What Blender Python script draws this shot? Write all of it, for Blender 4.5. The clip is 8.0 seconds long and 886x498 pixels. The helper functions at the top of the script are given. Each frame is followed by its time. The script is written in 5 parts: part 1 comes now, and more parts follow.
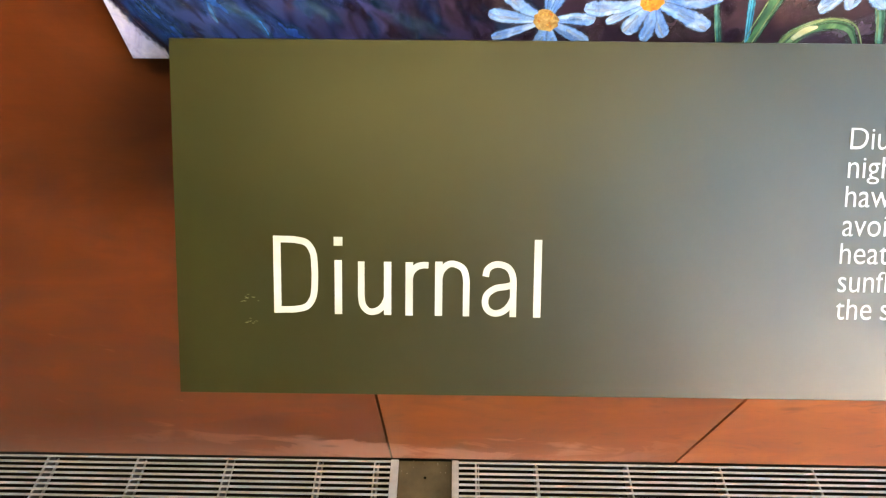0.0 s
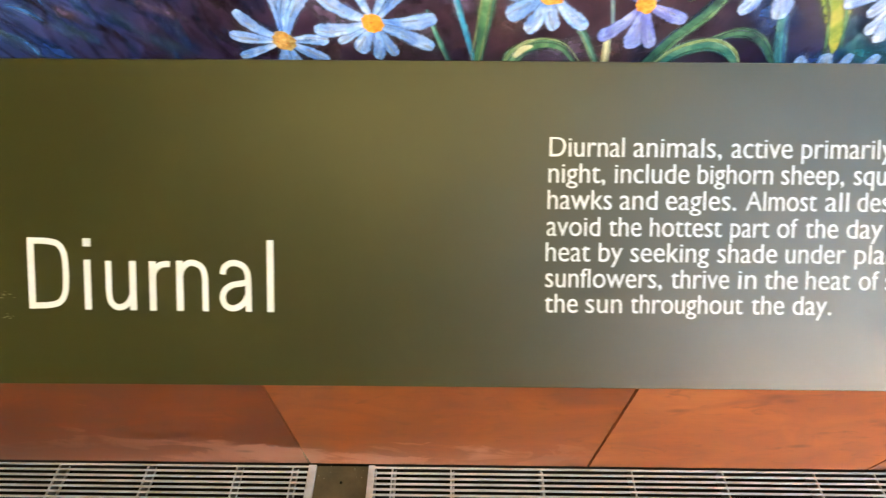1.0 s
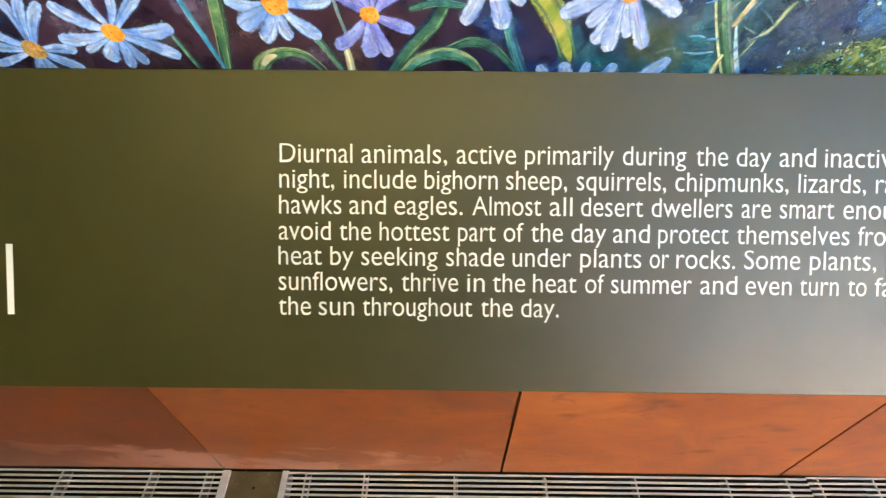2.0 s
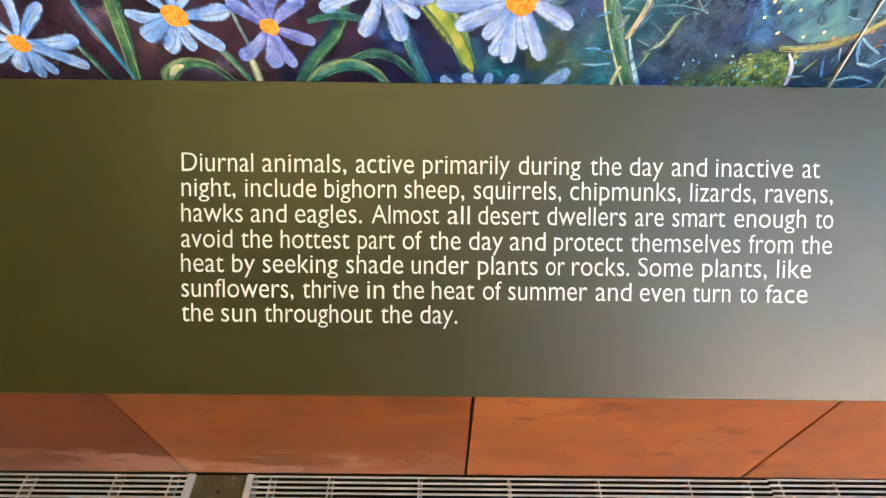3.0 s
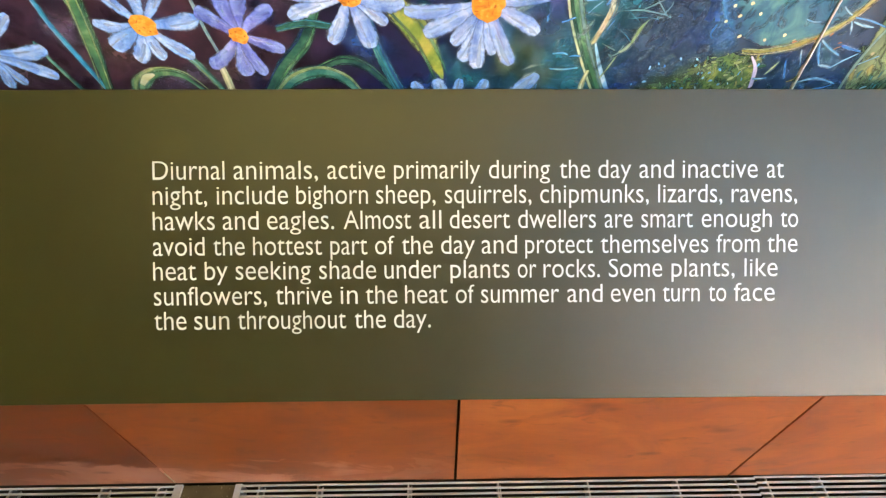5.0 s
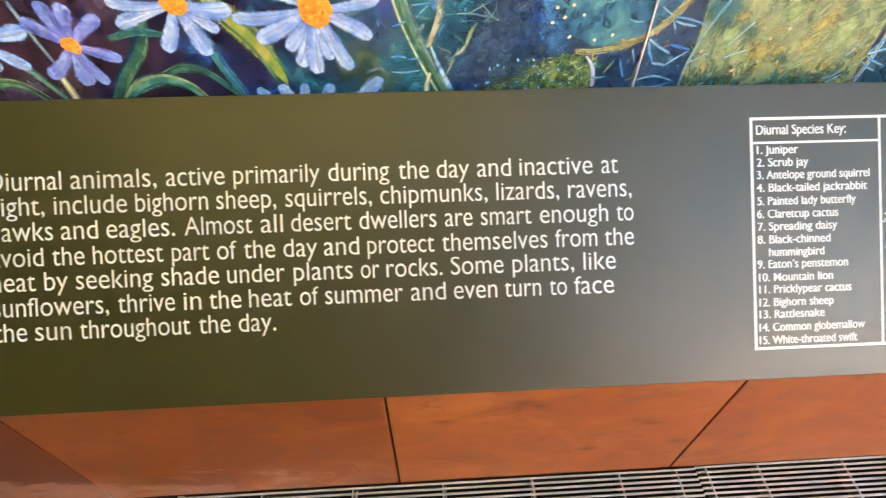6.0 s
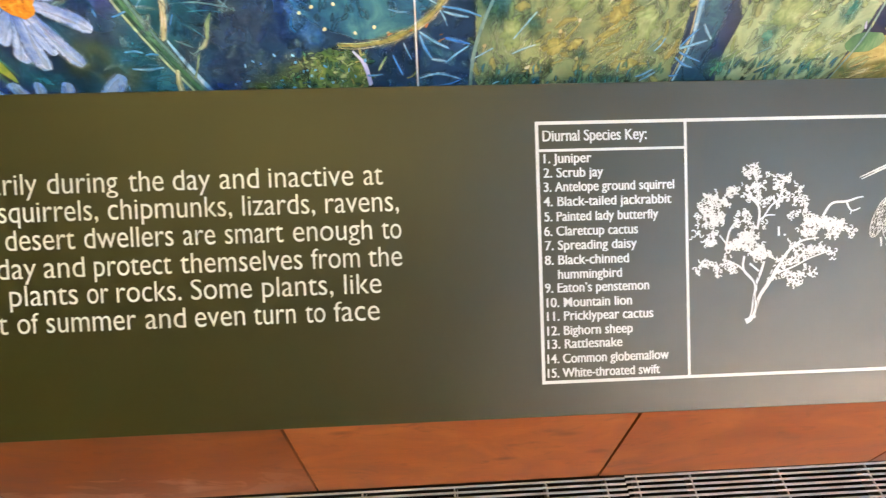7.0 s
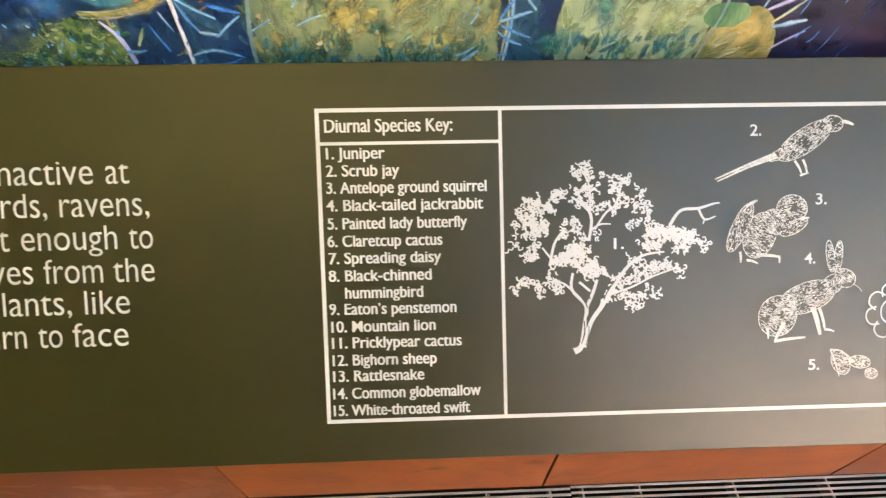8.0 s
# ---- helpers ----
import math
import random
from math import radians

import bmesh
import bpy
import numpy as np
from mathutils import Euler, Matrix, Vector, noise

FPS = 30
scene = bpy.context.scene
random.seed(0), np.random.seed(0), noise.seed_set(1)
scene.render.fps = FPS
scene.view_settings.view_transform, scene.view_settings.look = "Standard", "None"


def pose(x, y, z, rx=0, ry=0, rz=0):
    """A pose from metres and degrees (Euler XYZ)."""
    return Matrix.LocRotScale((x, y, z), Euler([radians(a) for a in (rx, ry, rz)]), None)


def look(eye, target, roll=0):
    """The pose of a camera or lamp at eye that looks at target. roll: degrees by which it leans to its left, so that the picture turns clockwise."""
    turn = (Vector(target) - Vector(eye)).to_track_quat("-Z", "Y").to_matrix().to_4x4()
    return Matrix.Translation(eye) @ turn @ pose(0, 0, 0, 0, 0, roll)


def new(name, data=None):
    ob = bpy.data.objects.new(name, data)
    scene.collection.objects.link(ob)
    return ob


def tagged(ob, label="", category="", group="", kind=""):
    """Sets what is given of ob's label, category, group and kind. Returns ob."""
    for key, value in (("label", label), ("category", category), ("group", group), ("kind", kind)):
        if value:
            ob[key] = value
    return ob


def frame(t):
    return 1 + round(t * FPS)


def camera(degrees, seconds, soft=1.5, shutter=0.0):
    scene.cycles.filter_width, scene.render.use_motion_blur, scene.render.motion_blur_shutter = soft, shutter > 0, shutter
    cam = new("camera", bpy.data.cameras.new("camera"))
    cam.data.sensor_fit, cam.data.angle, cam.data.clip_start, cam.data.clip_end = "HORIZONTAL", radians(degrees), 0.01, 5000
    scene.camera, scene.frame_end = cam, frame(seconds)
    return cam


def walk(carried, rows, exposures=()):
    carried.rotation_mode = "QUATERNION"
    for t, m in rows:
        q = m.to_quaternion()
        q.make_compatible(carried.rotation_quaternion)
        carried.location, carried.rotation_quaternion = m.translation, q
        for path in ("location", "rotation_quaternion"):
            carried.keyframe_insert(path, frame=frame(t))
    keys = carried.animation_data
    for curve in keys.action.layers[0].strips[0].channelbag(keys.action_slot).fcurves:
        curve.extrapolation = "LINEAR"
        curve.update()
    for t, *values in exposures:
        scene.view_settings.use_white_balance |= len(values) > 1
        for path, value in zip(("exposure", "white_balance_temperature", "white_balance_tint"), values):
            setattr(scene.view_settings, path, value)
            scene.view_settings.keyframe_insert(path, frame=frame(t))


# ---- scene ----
cam = camera(82.5, 8.0, soft=1.22, shutter=0.2)
PATH = [
    (0, (0.001, 0.026, 1.552), (-0.026, 1.3, 0.011), -0.3),
    (0.2, (0.011, 0.025, 1.553), (-0.0155, 1.302, 0.0145), -0.3),
    (0.5, (0.068, 0.021, 1.56), (0.044, 1.313, 0.034), -0.3),
    (1, (0.251, -0.005, 1.574), (0.227, 1.306, 0.064), -0.4),
    (1.5, (0.416, -0.017, 1.579), (0.391, 1.306, 0.079), -0.5),
    (2, (0.511, -0.011, 1.579), (0.486, 1.32, 0.086), -0.4),
    (2.2, (0.541, -0.012, 1.589), (0.515, 1.319, 0.097), -0.3),
    (3.5, (0.615, -0.012, 1.589), (0.615, 1.329, 0.105), 0.2),
    (4, (0.614, -0.011, 1.587), (0.62, 1.333, 0.106), 0.2),
    (4.2, (0.615, -0.012, 1.587), (0.622, 1.336, 0.11), 0.2),
    (5.3, (0.645, -0.018, 1.594), (0.681, 1.334, 0.121), -0.1),
    (5.5, (0.676, -0.027, 1.595), (0.73, 1.331, 0.128), -0.1),
    (6, (0.772, -0.027, 1.595), (0.847, 1.333, 0.13), 0.0),
    (6.5, (0.905, 0.002, 1.589), (0.977, 1.35, 0.113), -0.2),
    (7, (1.014, 0.022, 1.569), (1.08, 1.358, 0.082), -0.1),
    (7.5, (1.12, 0.061, 1.553), (1.184, 1.383, 0.054), 0.1),
    (8, (1.205, 0.08, 1.521), (1.249, 1.391, 0.011), -0.2),
]
walk(cam, [(t, look(eye, target, roll)) for t, eye, target, roll in PATH], [(0, 5.22, 6220, 10), (2, 4.90, 6220, 10), (4, 4.76, 6240, 11), (6, 4.70, 6300, 12), (7, 4.50, 6340, 12), (8, 4.34, 6380, 13)])

# ---- world, sun, exposure ----
SUN_EL, SUN_AZ = radians(38), radians(335)
world = bpy.data.worlds.new("world")
scene.world = world
world.use_nodes = True
wn = world.node_tree.nodes
sky = wn.new("ShaderNodeTexSky")
sky.sky_type, sky.sun_disc = "NISHITA", False
sky.sun_elevation, sky.sun_rotation = SUN_EL, SUN_AZ
sky.dust_density, sky.air_density = 2.0, 2.0
wn["Background"].inputs["Strength"].default_value = 0.15
world.node_tree.links.new(sky.outputs["Color"], wn["Background"].inputs["Color"])
sun_data = bpy.data.lights.new("sun", "SUN")
sun_data.energy, sun_data.angle, sun_data.color = 5.0, radians(0.5), (1.0, 0.95, 0.87)
sun = new("sun", sun_data)
sun_way = Vector((math.sin(SUN_AZ) * math.cos(SUN_EL), math.cos(SUN_AZ) * math.cos(SUN_EL), math.sin(SUN_EL)))
sun.matrix_basis = look(sun_way * 40, (0, 0, 0))
# added warm area light, out of view, for the olive glow on the sign
strip_data = bpy.data.lights.new("added_lamp_light", "AREA")
strip_data.shape, strip_data.size, strip_data.size_y = "RECTANGLE", 2.3, 0.5
strip_data.energy, strip_data.color = 1.60, (1.0, 0.80, 0.27)
strip = new("added_lamp_light", strip_data)
strip.matrix_basis = look((0.25, -0.95, 3.49), (0.25, -0.95, 0))


# ---- materials ----
def lin(r, g, b):
    return tuple(((v / 255 + 0.055) / 1.055) ** 2.4 if v > 10 else v / 255 / 12.92 for v in (r, g, b)) + (1.0,)


def base(name, rough=0.5, metal=0.0):
    m = bpy.data.materials.new(name)
    m.use_nodes = True
    t = m.node_tree
    p = t.nodes["Principled BSDF"]
    p.inputs["Roughness"].default_value = rough
    p.inputs["Metallic"].default_value = metal
    return m, t, p


def node(t, kind, **values):
    n = t.nodes.new(kind)
    for key, v in values.items():
        n.inputs[key.replace("_", " ")].default_value = v
    return n


def place(t, stretch=(1, 1, 1), shift=(0, 0, 0)):
    """World position, stretched."""
    g = t.nodes.new("ShaderNodeNewGeometry")
    m = t.nodes.new("ShaderNodeMapping")
    m.inputs["Scale"].default_value = stretch
    m.inputs["Location"].default_value = shift
    t.links.new(g.outputs["Position"], m.inputs["Vector"])
    return m.outputs["Vector"]


def noisy(t, vec, scale, detail=4.0, rough=0.55, distort=0.0):
    n = node(t, "ShaderNodeTexNoise", Scale=scale, Detail=detail, Roughness=rough, Distortion=distort)
    t.links.new(vec, n.inputs["Vector"])
    return n.outputs["Fac"]


def ramp(t, fac, stops):
    r = t.nodes.new("ShaderNodeValToRGB")
    while len(r.color_ramp.elements) < len(stops):
        r.color_ramp.elements.new(0.5)
    for e, (at, col) in zip(r.color_ramp.elements, stops):
        e.position, e.color = at, col
    t.links.new(fac, r.inputs["Fac"])
    return r.outputs["Color"]


def mixed(t, fac, a, b, how="MIX"):
    m = t.nodes.new("ShaderNodeMix")
    m.data_type, m.blend_type = "RGBA", how
    for sock, v in ((m.inputs["Factor"], fac), (m.inputs["A"], a), (m.inputs["B"], b)):
        if isinstance(v, (tuple, float, int)):
            sock.default_value = v
        else:
            t.links.new(v, sock)
    return m.outputs["Result"]


def maths(t, how, a, b=0.0):
    m = t.nodes.new("ShaderNodeMath")
    m.operation = how
    for sock, v in ((m.inputs[0], a), (m.inputs[1], b)):
        if isinstance(v, (float, int)):
            sock.default_value = v
        else:
            t.links.new(v, sock)
    return m.outputs[0]


def bumped(t, p, fac, strength, depth):
    b = node(t, "ShaderNodeBump", Strength=strength, Distance=depth)
    t.links.new(fac, b.inputs["Height"])
    t.links.new(b.outputs["Normal"], p.inputs["Normal"])


GREY0, GREY1 = (0, 0, 0, 1), (1, 1, 1, 1)


def make_wood():
    m, t, p = base("stained_wood", 0.5)
    p.inputs["Specular IOR Level"].default_value = 0.52
    rnd = t.nodes.new("ShaderNodeObjectInfo")
    shift = t.nodes.new("ShaderNodeVectorMath")
    shift.operation = "ADD"
    t.links.new(place(t), shift.inputs[0])
    mul = t.nodes.new("ShaderNodeCombineXYZ")
    t.links.new(maths(t, "MULTIPLY", rnd.outputs["Random"], 37.0), mul.inputs["Z"])
    t.links.new(mul.outputs[0], shift.inputs[1])
    vec = shift.outputs[0]

    def stretched(sx, sz):
        k = t.nodes.new("ShaderNodeMapping")
        k.inputs["Scale"].default_value = (sx, 1, sz)
        t.links.new(vec, k.inputs["Vector"])
        return k.outputs[0]
    cloud = noisy(t, stretched(1.5, 2.6), 2.6, 5, 0.58, 1.2)
    grain = noisy(t, stretched(2.5, 60), 3.0, 6, 0.65, 0.4)
    fine = noisy(t, stretched(8, 220), 4.0, 3)
    deep = ramp(t, cloud, [(0.28, (0.072, 0.0120, 0.0011, 1)), (0.5, (0.105, 0.0195, 0.0020, 1)), (0.75, (0.155, 0.0320, 0.0045, 1))])
    fair = ramp(t, cloud, [(0.28, (0.185, 0.0420, 0.0056, 1)), (0.5, (0.268, 0.0710, 0.0118, 1)), (0.75, (0.372, 0.1150, 0.0250, 1))])
    # the panel's alpha picks its tone, shade of the left-hand panels included
    tone = mixed(t, maths(t, "ADD", rnd.outputs["Alpha"], 0.0), deep, fair)
    streak = ramp(t, grain, [(0.35, (0.62, 0.56, 0.52, 1)), (0.55, (1, 1, 1, 1)), (0.8, (1.0, 0.9, 0.84, 1))])
    col = mixed(t, 0.16, tone, streak, "MULTIPLY")
    # small dark knots and smoky marks
    knot = noisy(t, stretched(5.0, 9.0), 2.2, 5, 0.6, 0.8)
    mask = ramp(t, knot, [(0.57, GREY0), (0.72, GREY1)])
    col = mixed(t, maths(t, "MULTIPLY", mask, 0.6), col, (0.10, 0.028, 0.010, 1))
    # pale scuffed film just above the floor
    sep = t.nodes.new("ShaderNodeSeparateXYZ")
    t.links.new(place(t), sep.inputs[0])
    low = t.nodes.new("ShaderNodeMapRange")
    low.inputs["From Min"].default_value, low.inputs["From Max"].default_value = 0.0, 0.30
    low.inputs["To Min"].default_value, low.inputs["To Max"].default_value = 0.245, -0.17
    t.links.new(sep.outputs["Z"], low.inputs["Value"])
    wipe = noisy(t, place(t, (1.0, 1, 1.9), (3.1, 0, 0.7)), 3.4, 5, 0.5, 1.3)
    film = ramp(t, maths(t, "ADD", wipe, low.outputs[0]), [(0.520, GREY0), (0.545, (0.7, 0.7, 0.7, 1)), (0.68, GREY1)])
    dust = ramp(t, sep.outputs["Z"], [(0.0, (0.36, 0.36, 0.36, 1)), (0.035, (0.20, 0.20, 0.20, 1)), (0.12, (0.05, 0.05, 0.05, 1)), (0.24, GREY0)])
    near = t.nodes.new("ShaderNodeMapRange")
    near.inputs["From Min"].default_value, near.inputs["From Max"].default_value = 0.75, 0.35
    t.links.new(sep.outputs["X"], near.inputs["Value"])
    start = t.nodes.new("ShaderNodeMapRange")
    start.inputs["From Min"].default_value, start.inputs["From Max"].default_value = -0.9, -0.25
    start.inputs["To Min"].default_value = 0.25
    t.links.new(sep.outputs["X"], start.inputs["Value"])
    # the film was wiped off in places
    gone = ramp(t, noisy(t, place(t, (1.0, 1, 1.5), (7.7, 0, 2.1)), 5.0, 4, 0.55, 0.9), [(0.39, GREY0), (0.50, GREY1)])
    film = maths(t, "MULTIPLY", film, gone)
    cover = maths(t, "MULTIPLY", maths(t, "MULTIPLY", film, maths(t, "MULTIPLY", near.outputs[0], start.outputs[0])), 0.66)
    col = mixed(t, maths(t, "MAXIMUM", cover, maths(t, "MULTIPLY", dust, maths(t, "ADD", near.outputs[0], 0.25))), col, (0.43, 0.195, 0.118, 1))
    # single dark blemishes in the veneer
    for bx, bz, br in ((0.80, 0.41, 0.012), (0.99, 0.49, 0.016), (1.03, 0.47, 0.011), (1.34, 0.34, 0.016), (1.20, 0.19, 0.014), (1.45, 0.21, 0.013), (-0.33, 0.10, 0.012), (-0.52, 0.16, 0.014)):
        away = t.nodes.new("ShaderNodeVectorMath")
        away.operation = "DISTANCE"
        t.links.new(place(t, (0.55, 0, 1.3)), away.inputs[0])
        away.inputs[1].default_value = (bx * 0.55, 0, bz * 1.3)
        spot = ramp(t, maths(t, "ADD", away.outputs["Value"], maths(t, "MULTIPLY", knot, br * 1.2)), [(br * 0.8, (0.75, 0.75, 0.75, 1)), (br * 2.3, GREY0)])
        col = mixed(t, spot, col, (0.085, 0.022, 0.007, 1))
    t.links.new(col, p.inputs["Base Color"])
    rough = ramp(t, cloud, [(0.2, (0.42, 0.42, 0.42, 1)), (0.8, (0.56, 0.56, 0.56, 1))])
    t.links.new(rough, p.inputs["Roughness"])
    bumped(t, p, fine, 0.08, 0.001)
    return m


def plain(name, a, b, scale=8.0, rough=0.6, metal=0.0, bump=0.0, stretch=(1, 1, 1)):
    """A surface that varies softly between two tones."""
    m, t, p = base(name, rough, metal)
    n = noisy(t, place(t, stretch), scale, 6, 0.6)
    t.links.new(ramp(t, n, [(0.3, a), (0.7, b)]), p.inputs["Base Color"])
    r = noisy(t, place(t, stretch), scale * 7, 3)
    t.links.new(ramp(t, r, [(0.3, (rough - 0.06,) * 3 + (1,)), (0.7, (rough + 0.06,) * 3 + (1,))]), p.inputs["Roughness"])
    if bump:
        bumped(t, p, r, bump, 0.002)
    return m


def make_olive():
    m, t, p = base("olive_print", 0.36)
    n = noisy(t, place(t), 9.0, 5, 0.6)
    t.links.new(ramp(t, n, [(0.3, (0.0252, 0.0221, 0.0024, 1)), (0.7, (0.0286, 0.0252, 0.0030, 1))]), p.inputs["Base Color"])
    smear = noisy(t, place(t, (1, 2, 2)), 5.0, 6, 0.65, 0.5)
    t.links.new(ramp(t, smear, [(0.3, (0.41, 0.41, 0.41, 1)), (0.75, (0.46, 0.46, 0.46, 1))]), p.inputs["Roughness"])
    p.inputs["Specular IOR Level"].default_value = 0.5
    return m


def paint(name, a, b, c=None, scale=55.0, stretch=(1, 1, 1), distort=1.0, rough=0.38):
    """Brushed paint that runs between two or three tones."""
    m, t, p = base(name, rough)
    n = noisy(t, place(t, stretch), scale, 5, 0.62, distort)
    stops = [(0.33, lin(*a)), (0.68, lin(*b))] if c is None else [(0.32, lin(*a)), (0.5, lin(*b)), (0.7, lin(*c))]
    col = ramp(t, n, stops)
    fine = noisy(t, place(t, stretch), scale * 6, 4)
    col = mixed(t, 0.35, col, ramp(t, fine, [(0.3, (0.72, 0.72, 0.76, 1)), (0.7, (1.08, 1.08, 1.08, 1))]), "MULTIPLY")
    t.links.new(col, p.inputs["Base Color"])
    return m


def make_mural_ground():
    m, t, p = base("mural_ground_paint", 0.36)
    sep = t.nodes.new("ShaderNodeSeparateXYZ")
    t.links.new(place(t), sep.inputs[0])
    wob = noisy(t, place(t), 9.0, 4, 0.6, 0.6)
    x = maths(t, "ADD", maths(t, "MULTIPLY", sep.outputs["X"], 0.4), maths(t, "MULTIPLY", wob, 0.12))
    run = ramp(t, maths(t, "ADD", x, 0.1), [
        (0.03, lin(50, 66, 118)), (0.10, lin(44, 50, 92)), (0.17, lin(44, 26, 42)), (0.33, lin(60, 36, 46)), (0.37, lin(30, 22, 48)),
        (0.42, lin(26, 32, 66)), (0.47, lin(32, 82, 92)), (0.51, lin(34, 60, 88)), (0.62, lin(24, 50, 84)), (0.74, lin(26, 34, 66)), (0.80, lin(36, 24, 44))])
    blot = noisy(t, place(t, (1, 1, 1.3)), 17.0, 5, 0.55, 1.2)
    col = mixed(t, 0.8, run, ramp(t, blot, [(0.3, (0.42, 0.40, 0.45, 1)), (0.5, (1, 1, 1, 1)), (0.72, (2.0, 1.9, 1.9, 1))]), "MULTIPLY")
    t.links.new(col, p.inputs["Base Color"])
    return m


def thin(mat, cover=0.85, body=False):
    """The same paint with brushed-out edges; thin paint lets the layer below show through, a body covers."""
    key = (mat.name, cover, body)
    if key not in thinned:
        m = mat.copy()
        m.name = ("soft_" if body else "thin_") + mat.name
        t = m.node_tree
        at = t.nodes.new("ShaderNodeAttribute")
        at.attribute_name = "cover"
        if body:
            n = noisy(t, place(t), 260.0, 3, 0.6)
            edge = maths(t, "ADD", at.outputs["Fac"], maths(t, "MULTIPLY", maths(t, "SUBTRACT", n, 0.5), 0.5))
            see = ramp(t, edge, [(0.04, GREY0), (0.42, GREY1)])
        else:
            n = noisy(t, place(t, (1, 1, 0.8)), 70.0, 3, 0.55, 0.5)
            see = ramp(t, maths(t, "MULTIPLY", maths(t, "POWER", at.outputs["Fac"], 0.8), maths(t, "ADD", n, 0.25)), [(0.10, GREY0), (0.75, (cover, cover, cover, 1))])
        t.links.new(see, t.nodes["Principled BSDF"].inputs["Alpha"])
        thinned[key] = m
    return thinned[key]


thinned = {}
WOOD = make_wood()
OLIVE = make_olive()
GROUND = make_mural_ground()
INK = plain("white_ink", (0.55, 0.56, 0.545, 1), (0.63, 0.64, 0.62, 1), 20, 0.4)
SCUFF = plain("rubbed_print", (0.10, 0.098, 0.060, 1), (0.22, 0.215, 0.16, 1), 300, 0.45)
INK_SOFT = plain("grey_white_ink", (0.40, 0.39, 0.34, 1), (0.78, 0.77, 0.71, 1), 420, 0.4)
ALU = plain("dull_aluminium", (0.44, 0.40, 0.375, 1), (0.60, 0.56, 0.54, 1), 25, 0.40, 0.2, 0.05, (0.3, 1, 1))
# steel below the bars, darkened in its colour to stand for shade
ALU_DARK = plain("shaded_steel", (0.14, 0.13, 0.125, 1), (0.25, 0.24, 0.23, 1), 60, 0.5, 0.6)
COVER = plain("dusty_dark_plate", (0.062, 0.042, 0.014, 1), (0.125, 0.088, 0.036, 1), 14, 0.62, 0.0, 0.1)
GRIT = plain("pale_grit", (0.16, 0.12, 0.08, 1), (0.34, 0.28, 0.20, 1), 200, 0.8)
# near black with hardly any gloss: the trench's deep shade as colour
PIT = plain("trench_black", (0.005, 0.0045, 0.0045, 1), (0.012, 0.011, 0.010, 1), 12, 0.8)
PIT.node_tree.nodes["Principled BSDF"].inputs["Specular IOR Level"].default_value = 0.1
GAP = plain("joint_black", (0.012, 0.008, 0.007, 1), (0.024, 0.014, 0.010, 1), 30, 0.8)
FLOOR = plain("sealed_concrete", (0.17, 0.15, 0.125, 1), (0.24, 0.215, 0.185, 1), 2.5, 0.45, 0.0, 0.05)
PLASTER = plain("brown_plaster", (0.060, 0.046, 0.030, 1), (0.080, 0.062, 0.040, 1), 3, 0.8)
CEILING = plain("pine_ceiling", (0.13, 0.078, 0.036, 1), (0.18, 0.112, 0.055, 1), 3, 0.6, 0.0, 0.0, (0.4, 6, 1))
STEEL = plain("painted_steel", (0.05, 0.05, 0.05, 1), (0.07, 0.07, 0.07, 1), 10, 0.4, 0.3)
BRONZE = plain("bronze_window_metal", (0.06, 0.045, 0.03, 1), (0.09, 0.07, 0.05, 1), 10, 0.4, 0.6)
STRIP = plain("pale_joint_strip", (0.70, 0.64, 0.60, 1), (0.86, 0.83, 0.80, 1), 60, 0.35)
DESERT = plain("pale_desert_soil", (0.34, 0.21, 0.13, 1), (0.43, 0.285, 0.185, 1), 0.2, 0.9)
CLIFF = plain("pale_sandstone", (0.52, 0.390, 0.283, 1), (0.62, 0.48, 0.365, 1), 0.08, 0.9, 0.0, 0.0, (0.3, 0.3, 3))
GLASS, _t, _p = base("window_glass", 0.0)
_p.inputs["Transmission Weight"].default_value = 1.0
_p.inputs["IOR"].default_value = 1.02

PETAL = paint("blue_white_petal", (88, 134, 208), (136, 176, 230), (198, 216, 242), 48, distort=1.2)
PETAL_WHITE = paint("white_petal", (100, 132, 200), (150, 176, 222), (206, 214, 230), 46, distort=1.2)
PETAL_VIOLET = paint("violet_petal", (96, 106, 192), (130, 142, 218), (176, 190, 238), 60)
SHADE = paint("petal_shadow_stroke", (92, 130, 206), (120, 158, 224), None, 90)
YOLK = paint("orange_disc", (190, 112, 34), (228, 152, 48), (240, 188, 92), 110)
YOLK_LIGHT = paint("light_orange_dab", (224, 160, 60), (238, 186, 90), None, 160)
YOLK_DEEP = paint("deep_orange_dab", (176, 98, 32), (206, 126, 40), None, 160)
YOLK_DULL = paint("ochre_disc", (140, 104, 44), (186, 148, 80), (220, 192, 130), 160)
LEAF = paint("leaf_green", (36, 82, 66), (80, 126, 84), (138, 168, 124), 36, (1, 1, 0.5))
LEAF_TEAL = paint("teal_leaf", (24, 72, 80), (54, 118, 108), (130, 178, 150), 36)
LEAF_DARK = paint("dark_leaf", (18, 50, 52), (44, 92, 74), (84, 128, 96), 60)
LEAF_YELLOW = paint("yellow_green_leaf", (84, 118, 52), (140, 156, 66), (196, 184, 96), 30)
STEM_CYAN = paint("cyan_stem", (20, 112, 160), (44, 150, 190), (90, 184, 214), 60)
STEM_PALE = paint("pale_stem", (150, 164, 124), (206, 208, 168), None, 60)
CREAM = paint("cream_stub", (206, 200, 140), (240, 234, 200), None, 70)
TAN = paint("tan_stem", (120, 104, 70), (190, 176, 140), (206, 200, 200), 40)
PAD_OLIVE = paint("olive_pad", (84, 104, 84), (126, 140, 100), (162, 164, 116), 22, (1, 1, 0.7))
